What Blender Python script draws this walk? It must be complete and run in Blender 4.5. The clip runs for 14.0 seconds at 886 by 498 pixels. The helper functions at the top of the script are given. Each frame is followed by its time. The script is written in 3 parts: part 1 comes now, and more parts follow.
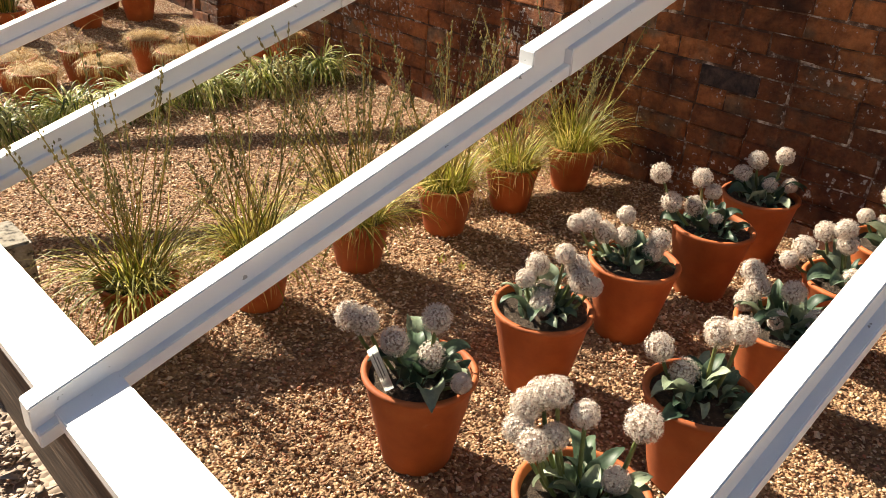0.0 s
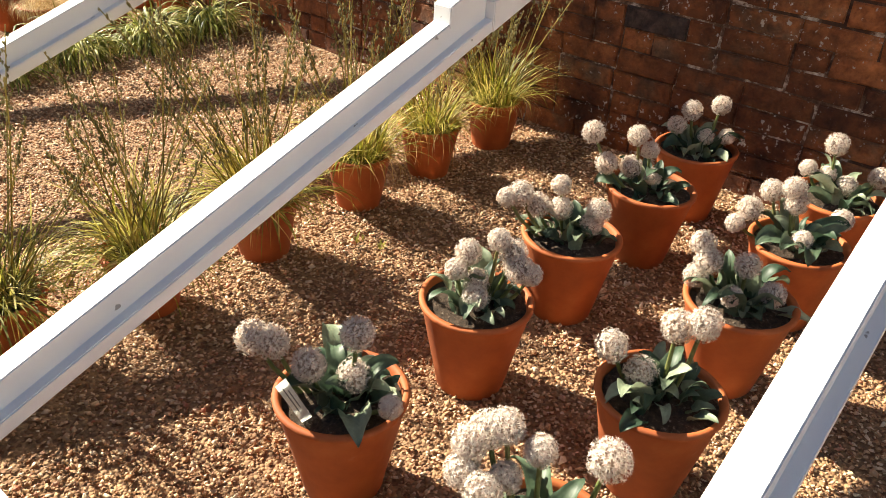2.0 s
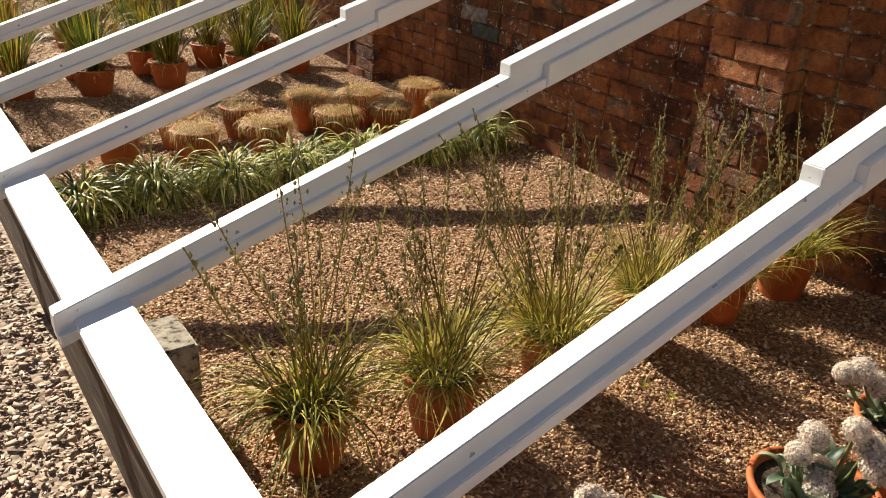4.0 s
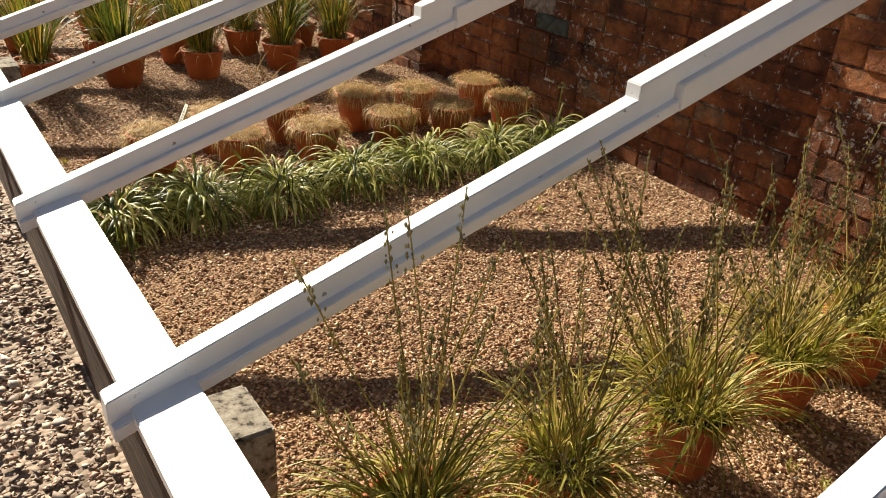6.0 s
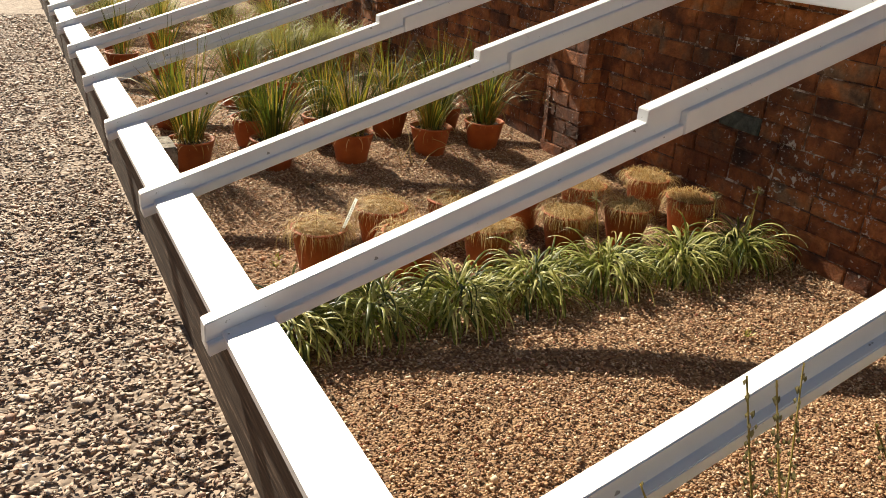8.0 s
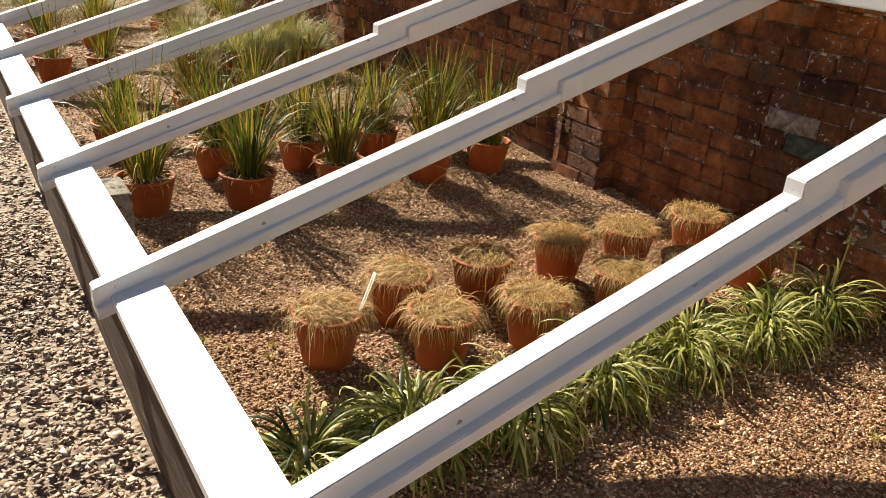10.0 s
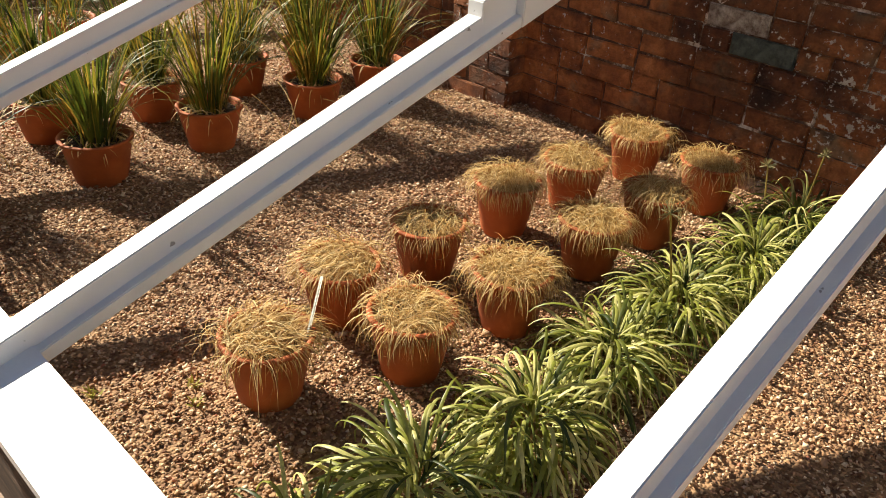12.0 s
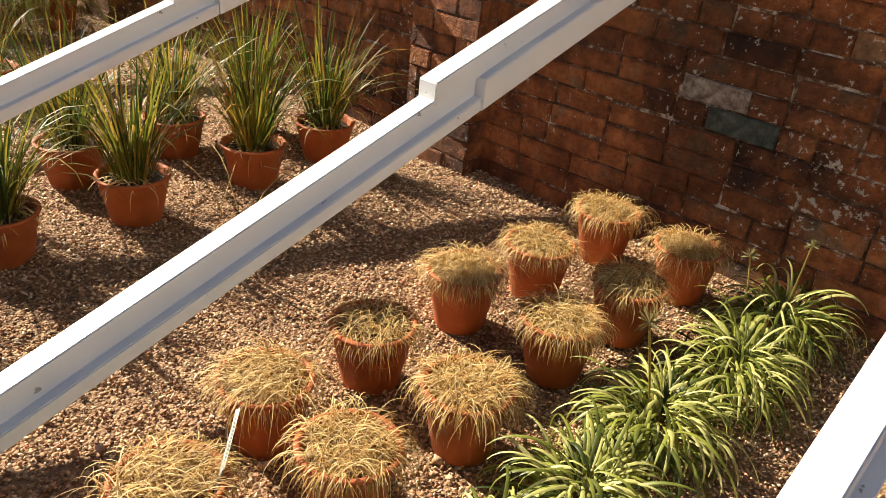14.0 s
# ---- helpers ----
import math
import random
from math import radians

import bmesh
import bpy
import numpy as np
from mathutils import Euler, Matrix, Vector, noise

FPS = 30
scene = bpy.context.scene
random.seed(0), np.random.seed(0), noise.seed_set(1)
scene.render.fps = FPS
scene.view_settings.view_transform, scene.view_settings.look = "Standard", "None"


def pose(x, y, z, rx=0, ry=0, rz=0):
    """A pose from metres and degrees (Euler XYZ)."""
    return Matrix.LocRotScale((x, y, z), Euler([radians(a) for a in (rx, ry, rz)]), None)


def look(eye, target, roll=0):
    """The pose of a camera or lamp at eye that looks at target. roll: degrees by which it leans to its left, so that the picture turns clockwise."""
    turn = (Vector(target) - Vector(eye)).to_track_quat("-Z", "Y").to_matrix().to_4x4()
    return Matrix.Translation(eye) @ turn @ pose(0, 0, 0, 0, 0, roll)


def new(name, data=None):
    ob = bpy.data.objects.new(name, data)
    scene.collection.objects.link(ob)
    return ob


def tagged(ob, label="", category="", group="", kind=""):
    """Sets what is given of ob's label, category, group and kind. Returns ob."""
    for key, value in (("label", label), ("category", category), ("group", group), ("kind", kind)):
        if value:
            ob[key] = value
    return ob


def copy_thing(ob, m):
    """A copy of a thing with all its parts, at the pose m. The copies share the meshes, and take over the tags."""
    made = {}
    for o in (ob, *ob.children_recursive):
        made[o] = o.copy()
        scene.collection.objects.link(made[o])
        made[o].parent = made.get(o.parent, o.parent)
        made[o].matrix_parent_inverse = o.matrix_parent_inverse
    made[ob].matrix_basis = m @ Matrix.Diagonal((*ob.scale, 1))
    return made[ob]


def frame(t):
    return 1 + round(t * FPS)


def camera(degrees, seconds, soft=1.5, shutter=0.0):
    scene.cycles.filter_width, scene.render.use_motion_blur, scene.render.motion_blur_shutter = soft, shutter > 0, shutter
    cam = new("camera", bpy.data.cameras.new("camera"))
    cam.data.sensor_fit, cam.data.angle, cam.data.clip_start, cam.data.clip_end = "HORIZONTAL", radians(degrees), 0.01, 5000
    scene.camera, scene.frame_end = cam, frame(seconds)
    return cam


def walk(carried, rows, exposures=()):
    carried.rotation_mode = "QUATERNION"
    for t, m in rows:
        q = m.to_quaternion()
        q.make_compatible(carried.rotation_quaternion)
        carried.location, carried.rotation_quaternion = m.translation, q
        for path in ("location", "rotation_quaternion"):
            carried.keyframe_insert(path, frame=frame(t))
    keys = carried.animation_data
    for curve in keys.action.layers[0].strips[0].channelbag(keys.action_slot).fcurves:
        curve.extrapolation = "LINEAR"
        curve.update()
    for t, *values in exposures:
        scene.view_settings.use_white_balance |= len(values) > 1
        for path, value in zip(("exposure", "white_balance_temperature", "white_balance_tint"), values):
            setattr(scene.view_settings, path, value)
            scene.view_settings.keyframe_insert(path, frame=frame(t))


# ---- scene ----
cam = camera(57.7, 14.0, soft=0.8)
PATH = [
    (0, (-0.275, -0.350, 1.339), (0.973, 0.906, 0.410), 3.4),
    (0.5, (-0.273, -0.252, 1.335), (1.108, 0.856, 0.405), 3.4),
    (1, (-0.251, -0.183, 1.305), (1.255, 0.742, 0.369), 2.6),
    (1.5, (-0.187, -0.141, 1.311), (1.265, 0.794, 0.303), 3.3),
    (2, (-0.069, -0.143, 1.316), (1.268, 0.909, 0.265), 3.4),
    (2.5, (-0.005, -0.132, 1.313), (1.235, 1.040, 0.271), 3.4),
    (3, (-0.023, -0.106, 1.322), (1.115, 1.204, 0.328), 4.8),
    (3.5, (-0.124, 0.003, 1.346), (0.939, 1.432, 0.436), 4.9),
    (4, (-0.220, 0.153, 1.350), (0.848, 1.613, 0.497), 3.3),
    (6.5, (-0.191, 0.771, 1.354), (0.843, 2.217, 0.437), 4.1),
    (7, (-0.294, 0.896, 1.352), (0.838, 2.307, 0.499), 3.7),
    (7.5, (-0.332, 0.983, 1.357), (0.627, 2.554, 0.575), 4.6),
    (8, (-0.339, 1.179, 1.344), (0.557, 2.792, 0.57), 4.2),
    (10.5, (-0.199, 2.13, 1.359), (0.824, 3.63, 0.52), 5.1),
    (11, (-0.149, 2.264, 1.352), (0.855, 3.74, 0.45), 6.3),
    (11.5, (-0.148, 2.473, 1.331), (0.986, 3.8, 0.355), 3.9),
    (12, (-0.17, 2.659, 1.314), (1.09, 3.831, 0.295), 4.0),
    (12.5, (-0.114, 2.751, 1.286), (1.104, 3.822, 0.116), 5.2),
    (13, (-0.006, 2.818, 1.295), (1.221, 3.917, 0.16), 6.4),
    (13.5, (0.07, 2.841, 1.3), (1.345, 4.003, 0.288), 6.6),
    (14, (0.094, 2.877, 1.317), (1.451, 4.014, 0.386), 6.0),
]
EXPOSURES = [(0, 1.40), (1.5, 1.62), (2.5, 1.62), (3.5, 1.27), (4, 1.0), (6.5, 0.90), (7.5, 0.98), (8, 0.84), (10.5, 1.0), (12, 1.09), (13, 1.16), (14, 1.30)]
walk(cam, [(t, look(eye, target, roll)) for t, eye, target, roll in PATH], EXPOSURES)

# ---- world, sun, exposure ----
SUN_TO = Vector((-0.155, 1.48, 1.0)).normalized()
world = bpy.data.worlds.new("sky")
scene.world = world
world.use_nodes = True
wn = world.node_tree.nodes
sky = wn.new("ShaderNodeTexSky")
sky.sky_type = "NISHITA"
sky.sun_disc = False
sky.sun_elevation = math.asin(SUN_TO.z)
sky.sun_rotation = math.atan2(SUN_TO.x, SUN_TO.y)
wn["Background"].inputs[1].default_value = 0.036
world.node_tree.links.new(sky.outputs[0], wn["Background"].inputs[0])
sun_data = bpy.data.lights.new("sun", "SUN")
sun_data.energy = 5.0
sun_data.angle = radians(0.55)
sun_data.color = (1.0, 0.915, 0.74)
sun = new("sun", sun_data)
sun.matrix_world = look(SUN_TO * 30, (0, 0, 0))


# ---- materials ----
def nodes_of(name):
    m = bpy.data.materials.new(name)
    m.use_nodes = True
    nt = m.node_tree
    return m, nt, nt.nodes, nt.links, nt.nodes["Principled BSDF"]


def noise_node(nt, scale, detail=4.0, rough=0.6, source="Object"):
    co = nt.nodes.new("ShaderNodeTexCoord")
    n = nt.nodes.new("ShaderNodeTexNoise")
    n.inputs["Scale"].default_value = scale
    n.inputs["Detail"].default_value = detail
    n.inputs["Roughness"].default_value = rough
    nt.links.new(co.outputs[source], n.inputs["Vector"])
    return n


def ramp_node(nt, source, stops):
    r = nt.nodes.new("ShaderNodeValToRGB")
    e = r.color_ramp.elements
    while len(e) < len(stops):
        e.new(0.5)
    for el, (p, c) in zip(e, stops):
        el.position = p
        el.color = (*c, 1.0)
    nt.links.new(source, r.inputs[0])
    return r


def mix_node(nt, fac, a, b, mode="MIX"):
    m = nt.nodes.new("ShaderNodeMix")
    m.data_type = "RGBA"
    m.blend_type = mode
    for sock, v in ((m.inputs["Factor"], fac), (m.inputs["A"], a), (m.inputs["B"], b)):
        if isinstance(v, bpy.types.NodeSocket):
            nt.links.new(v, sock)
        elif isinstance(v, (int, float)):
            sock.default_value = v
        else:
            sock.default_value = (*v, 1.0)
    return m.outputs["Result"]


def bump_into(nt, bsdf, height, strength, distance=0.01):
    b = nt.nodes.new("ShaderNodeBump")
    b.inputs["Strength"].default_value = strength
    b.inputs["Distance"].default_value = distance
    nt.links.new(height, b.inputs["Height"])
    nt.links.new(b.outputs[0], bsdf.inputs["Normal"])


def paint_white():
    m, nt, n, l, b = nodes_of("white_paint")
    big = noise_node(nt, 7.0, 5)
    fine = noise_node(nt, 60.0, 6, 0.7)
    chips = noise_node(nt, 26.0, 3, 0.55)
    base = ramp_node(nt, big.outputs[0], [(0.3, (0.87, 0.88, 0.88)), (0.7, (0.92, 0.92, 0.91))])
    spot = ramp_node(nt, chips.outputs[0], [(0.700, (0, 0, 0)), (0.725, (0.9, 0.9, 0.9))])
    col = mix_node(nt, spot.outputs[0], base.outputs[0], (0.30, 0.29, 0.26))
    l.new(col, b.inputs["Base Color"])
    b.inputs["Roughness"].default_value = 0.38
    bump_into(nt, b, fine.outputs[0], 0.25, 0.002)
    return m


def weathered_wood():
    m, nt, n, l, b = nodes_of("dark_weathered_board")
    co = n.new("ShaderNodeTexCoord")
    mp = n.new("ShaderNodeMapping")
    mp.inputs["Scale"].default_value = (30, 2.0, 30)
    l.new(co.outputs["Object"], mp.inputs[0])
    g = n.new("ShaderNodeTexNoise")
    g.inputs["Scale"].default_value = 3.0
    g.inputs["Detail"].default_value = 7
    l.new(mp.outputs[0], g.inputs["Vector"])
    r = ramp_node(nt, g.outputs[0], [(0.3, (0.035, 0.022, 0.014)), (0.6, (0.11, 0.07, 0.045)), (0.75, (0.30, 0.22, 0.16))])
    l.new(r.outputs[0], b.inputs["Base Color"])
    b.inputs["Roughness"].default_value = 0.85
    bump_into(nt, b, g.outputs[0], 0.6, 0.006)
    return m


def terracotta():
    m, nt, n, l, b = nodes_of("terracotta")
    info = n.new("ShaderNodeObjectInfo")
    big = noise_node(nt, 9.0, 4)
    fine = noise_node(nt, 140.0, 4, 0.7)
    r = ramp_node(nt, big.outputs[0], [(0.25, (0.32, 0.070, 0.015)), (0.55, (0.45, 0.112, 0.024)), (0.8, (0.55, 0.165, 0.045))])
    hs = n.new("ShaderNodeHueSaturation")
    mr = n.new("ShaderNodeMapRange")
    mr.inputs["To Min"].default_value = 0.78
    mr.inputs["To Max"].default_value = 1.12
    l.new(info.outputs["Random"], mr.inputs["Value"])
    l.new(mr.outputs[0], hs.inputs["Value"])
    l.new(r.outputs[0], hs.inputs["Color"])
    lime = noise_node(nt, 22.0, 6, 0.65)
    lr = ramp_node(nt, lime.outputs[0], [(0.66, (0, 0, 0)), (0.82, (0.35, 0.35, 0.35))])
    col = mix_node(nt, lr.outputs[0], hs.outputs[0], (0.55, 0.36, 0.24))
    l.new(col, b.inputs["Base Color"])
    b.inputs["Roughness"].default_value = 0.72
    bump_into(nt, b, fine.outputs[0], 0.18, 0.002)
    return m


def brick_clay():
    m, nt, n, l, b = nodes_of("old_red_brick")
    info = n.new("ShaderNodeObjectInfo")
    geo = n.new("ShaderNodeNewGeometry")
    add = n.new("ShaderNodeMath")
    add.operation = "ADD"
    l.new(info.outputs["Random"], add.inputs[0])
    l.new(geo.outputs["Random Per Island"], add.inputs[1])
    fr = n.new("ShaderNodeMath")
    fr.operation = "FRACT"
    l.new(add.outputs[0], fr.inputs[0])
    wp = n.new("ShaderNodeNewGeometry")
    cloud = n.new("ShaderNodeTexNoise")
    cloud.inputs["Scale"].default_value = 7.0
    cloud.inputs["Detail"].default_value = 5
    l.new(wp.outputs["Position"], cloud.inputs["Vector"])
    blend = n.new("ShaderNodeMix")
    blend.inputs[0].default_value = 0.74
    l.new(fr.outputs[0], blend.inputs[2])
    l.new(cloud.outputs[0], blend.inputs[3])
    tone = ramp_node(nt, blend.outputs[0], [(0.20, (0.055, 0.026, 0.018)), (0.33, (0.12, 0.046, 0.022)), (0.47, (0.30, 0.105, 0.036)), (0.60, (0.43, 0.165, 0.056)), (0.70, (0.28, 0.17, 0.095)), (0.80, (0.07, 0.060, 0.050))])
    gp = n.new("ShaderNodeNewGeometry")
    mot = n.new("ShaderNodeTexNoise")
    mot.inputs["Scale"].default_value = 24
    mot.inputs["Detail"].default_value = 6
    mot.inputs["Roughness"].default_value = 0.7
    l.new(gp.outputs["Position"], mot.inputs["Vector"])
    mr = ramp_node(nt, mot.outputs[0], [(0.3, (0.45, 0.42, 0.42)), (0.7, (1.2, 1.15, 1.1))])
    c1 = mix_node(nt, 1.0, tone.outputs[0], mr.outputs[0], "MULTIPLY")
    patch = n.new("ShaderNodeTexNoise")
    patch.inputs["Scale"].default_value = 3.2
    patch.inputs["Detail"].default_value = 3
    l.new(gp.outputs["Position"], patch.inputs["Vector"])
    spots = n.new("ShaderNodeTexNoise")
    spots.inputs["Scale"].default_value = 46
    spots.inputs["Detail"].default_value = 5
    spots.inputs["Roughness"].default_value = 0.62
    l.new(gp.outputs["Position"], spots.inputs["Vector"])
    ad = n.new("ShaderNodeMath")
    ad.operation = "MULTIPLY_ADD"
    ad.inputs[1].default_value = 0.42
    l.new(patch.outputs[0], ad.inputs[0])
    l.new(spots.outputs[0], ad.inputs[2])
    sr = ramp_node(nt, ad.outputs[0], [(0.850, (0, 0, 0)), (0.895, (0.9, 0.88, 0.8))])
    soot = n.new("ShaderNodeTexNoise")
    soot.inputs["Scale"].default_value = 1.7
    soot.inputs["Detail"].default_value = 5
    l.new(gp.outputs["Position"], soot.inputs["Vector"])
    sk = ramp_node(nt, soot.outputs[0], [(0.36, (0.50, 0.47, 0.47)), (0.56, (1.3, 1.3, 1.3))])
    c1 = mix_node(nt, 1.0, c1, sk.outputs[0], "MULTIPLY")
    c2 = mix_node(nt, sr.outputs[0], c1, (0.60, 0.56, 0.50))
    l.new(c2, b.inputs["Base Color"])
    b.inputs["Roughness"].default_value = 0.9
    bump_into(nt, b, mot.outputs[0], 1.0, 0.02)
    return m


def worn_brick(name, dark, light):
    m, nt, n, l, b = nodes_of(name)
    a = noise_node(nt, 26.0, 6, 0.7)
    r = ramp_node(nt, a.outputs[0], [(0.35, dark), (0.68, light)])
    l.new(r.outputs[0], b.inputs["Base Color"])
    b.inputs["Roughness"].default_value = 0.85
    bump_into(nt, b, a.outputs[0], 0.9, 0.015)
    return m


def mortar_lime():
    m, nt, n, l, b = nodes_of("lime_mortar")
    a = noise_node(nt, 14.0, 6, 0.7)
    r = ramp_node(nt, a.outputs[0], [(0.44, (0.085, 0.042, 0.025)), (0.54, (0.19, 0.115, 0.075)), (0.60, (0.52, 0.43, 0.34)), (0.70, (0.82, 0.77, 0.69))])
    l.new(r.outputs[0], b.inputs["Base Color"])
    b.inputs["Roughness"].default_value = 0.95
    bump_into(nt, b, a.outputs[0], 0.8, 0.01)
    return m


def stone_tones(name, stops):
    m, nt, n, l, b = nodes_of(name)
    geo = n.new("ShaderNodeNewGeometry")
    r = ramp_node(nt, geo.outputs["Random Per Island"], stops)
    v = noise_node(nt, 160.0, 3)
    k = ramp_node(nt, v.outputs[0], [(0.3, (0.75, 0.75, 0.75)), (0.7, (1.1, 1.1, 1.1))])
    l.new(mix_node(nt, 1.0, r.outputs[0], k.outputs[0], "MULTIPLY"), b.inputs["Base Color"])
    b.inputs["Roughness"].default_value = 0.7
    return m


def gravel_bed(name, dark, light, scale):
    m, nt, n, l, b = nodes_of(name)
    co = n.new("ShaderNodeTexCoord")
    v = n.new("ShaderNodeTexVoronoi")
    v.inputs["Scale"].default_value = scale
    l.new(co.outputs["Object"], v.inputs["Vector"])
    sep = n.new("ShaderNodeSeparateColor")
    l.new(v.outputs["Color"], sep.inputs[0])
    r = ramp_node(nt, sep.outputs[0], [(0.0, dark), (1.0, light)])
    g = noise_node(nt, 4.0, 5)
    k = ramp_node(nt, g.outputs[0], [(0.3, (0.7, 0.68, 0.66)), (0.7, (1.05, 1.05, 1.05))])
    l.new(mix_node(nt, 1.0, r.outputs[0], k.outputs[0], "MULTIPLY"), b.inputs["Base Color"])
    b.inputs["Roughness"].default_value = 0.85
    inv = n.new("ShaderNodeMath")
    inv.operation = "SUBTRACT"
    inv.inputs[0].default_value = 1.0
    l.new(v.outputs["Distance"], inv.inputs[1])
    bump_into(nt, b, inv.outputs[0], 0.9, 0.008)
    return m


def leaf_green(name, low, mid, high, translucent=0.35, rough=0.45, per="island"):
    m, nt, n, l, b = nodes_of(name)
    if per == "island":
        src = n.new("ShaderNodeNewGeometry").outputs["Random Per Island"]
    else:
        src = n.new("ShaderNodeObjectInfo").outputs["Random"]
    r = ramp_node(nt, src, [(0.0, low), (0.5, mid), (1.0, high)])
    v = noise_node(nt, 40.0, 4)
    k = ramp_node(nt, v.outputs[0], [(0.3, (0.7, 0.7, 0.7)), (0.7, (1.15, 1.15, 1.1))])
    col = mix_node(nt, 1.0, r.outputs[0], k.outputs[0], "MULTIPLY")
    l.new(col, b.inputs["Base Color"])
    b.inputs["Roughness"].default_value = rough
    t = n.new("ShaderNodeBsdfTranslucent")
    l.new(col, t.inputs["Color"])
    mx = n.new("ShaderNodeMixShader")
    mx.inputs[0].default_value = translucent
    l.new(b.outputs[0], mx.inputs[1])
    l.new(t.outputs[0], mx.inputs[2])
    l.new(mx.outputs[0], n["Material Output"].inputs["Surface"])
    return m


def soil_dark():
    m, nt, n, l, b = nodes_of("potting_soil")
    v = noise_node(nt, 70.0, 6, 0.75)
    r = ramp_node(nt, v.outputs[0], [(0.35, (0.03, 0.019, 0.011)), (0.58, (0.10, 0.062, 0.037)), (0.68, (0.38, 0.30, 0.22))])
    l.new(r.outputs[0], b.inputs["Base Color"])
    b.inputs["Roughness"].default_value = 0.95
    bump_into(nt, b, v.outputs[0], 1.0, 0.02)
    return m


def concrete_lichen():
    m, nt, n, l, b = nodes_of("lichened_concrete")
    a = noise_node(nt, 30.0, 6, 0.7)
    r = ramp_node(nt, a.outputs[0], [(0.38, (0.05, 0.042, 0.034)), (0.46, (0.27, 0.23, 0.18)), (0.7, (0.46, 0.42, 0.35))])
    l.new(r.outputs[0], b.inputs["Base Color"])
    b.inputs["Roughness"].default_value = 0.95
    bump_into(nt, b, a.outputs[0], 0.7, 0.008)
    return m


WHITE = paint_white()
BOARD = weathered_wood()
CLAY = terracotta()
BRICK = brick_clay()
MORTAR = mortar_lime()
PEA = stone_tones("pea_gravel", [(0.0, (0.20, 0.085, 0.038)), (0.2, (0.40, 0.205, 0.09)), (0.45, (0.57, 0.345, 0.185)), (0.7, (0.70, 0.48, 0.28)), (0.90, (0.82, 0.66, 0.46)), (1.0, (0.46, 0.15, 0.075))])
PATHSTONE = stone_tones("path_stones", [(0.0, (0.24, 0.165, 0.12)), (0.3, (0.44, 0.33, 0.24)), (0.55, (0.55, 0.43, 0.32)), (0.8, (0.54, 0.33, 0.23)), (1.0, (0.70, 0.61, 0.51))])
# bed coloured darker than the stones, paints in shade in the gaps between them
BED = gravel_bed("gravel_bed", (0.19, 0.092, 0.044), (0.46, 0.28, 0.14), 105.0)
PATHBED = gravel_bed("path_bed", (0.22, 0.155, 0.11), (0.52, 0.39, 0.29), 48.0)
BURNT = worn_brick("burnt_brick", (0.014, 0.012, 0.012), (0.12, 0.075, 0.06))
GREENISH = worn_brick("greenish_brick", (0.035, 0.045, 0.04), (0.12, 0.14, 0.115))
WASHED = worn_brick("lime_washed_brick", (0.13, 0.085, 0.06), (0.52, 0.47, 0.41))
SOIL = soil_dark()
CONCRETE = concrete_lichen()
AGA_LEAF = leaf_green("strap_leaf", (0.036, 0.060, 0.011), (0.34, 0.36, 0.058), (0.86, 0.80, 0.34), 0.40, 0.45, "object")
IRIS_LEAF = leaf_green("sword_leaf", (0.024, 0.048, 0.008), (0.175, 0.205, 0.022), (0.46, 0.28, 0.045), 0.38, 0.5, "object")
ALLIUM_LEAF = leaf_green("allium_leaf", (0.042, 0.078, 0.046), (0.12, 0.175, 0.105), (0.42, 0.47, 0.32), 0.26, 0.5, "object")
STEM = leaf_green("stem_green", (0.13, 0.17, 0.05), (0.17, 0.20, 0.06), (0.24, 0.22, 0.08), 0.1, 0.5, "object")
PETAL = leaf_green("allium_petal", (0.78, 0.60, 0.53), (0.86, 0.76, 0.67), (0.93, 0.88, 0.80), 0.30, 0.6)
# brown stand-in for the shade seen between florets
GAP_SHADE = leaf_green("floret_gap_shade", (0.28, 0.20, 0.15), (0.31, 0.22, 0.17), (0.34, 0.25, 0.19), 0.0, 0.8)
HAY = leaf_green("dry_grass", (0.34, 0.17, 0.04), (0.62, 0.40, 0.13), (0.86, 0.68, 0.35), 0.30, 0.6)
TUFT = leaf_green("green_grass", (0.11, 0.125, 0.012), (0.40, 0.37, 0.045), (0.80, 0.64, 0.21), 0.44, 0.5)
STALK = leaf_green("seed_stalk", (0.26, 0.20, 0.045), (0.40, 0.31, 0.065), (0.54, 0.41, 0.12), 0.35, 0.6, "object")
SEED = leaf_green("seed_head", (0.13, 0.115, 0.04), (0.26, 0.22, 0.08), (0.40, 0.34, 0.15), 0.25, 0.7)
GOLD = leaf_green("golden_grass", (0.26, 0.26, 0.04), (0.40, 0.38, 0.07), (0.55, 0.48, 0.14), 0.35, 0.5)
LABEL = leaf_green("white_plastic_label", (0.86, 0.86, 0.84), (0.87, 0.87, 0.85), (0.88, 0.88, 0.86), 0.80, 0.35)
INK = nodes_of("pencil_grey")[0]
INK.node_tree.nodes["Principled BSDF"].inputs["Base Color"].default_value = (0.12, 0.12, 0.13, 1)


# ---- building helpers ----
def mesh_of(name, verts, faces, mat, smooth=False):
    me = bpy.data.meshes.new(name)
    me.from_pydata([tuple(v) for v in verts], [], faces)
    me.materials.append(mat)
    if smooth:
        me.shade_smooth()
    me.update()
    return me


def part(name, me, parent=None, label="", m=None):
    ob = new(name, me)
    if parent is not None:
        ob.parent = parent
    if m is not None:
        ob.matrix_local = m
    if label:
        tagged(ob, label)
    return ob


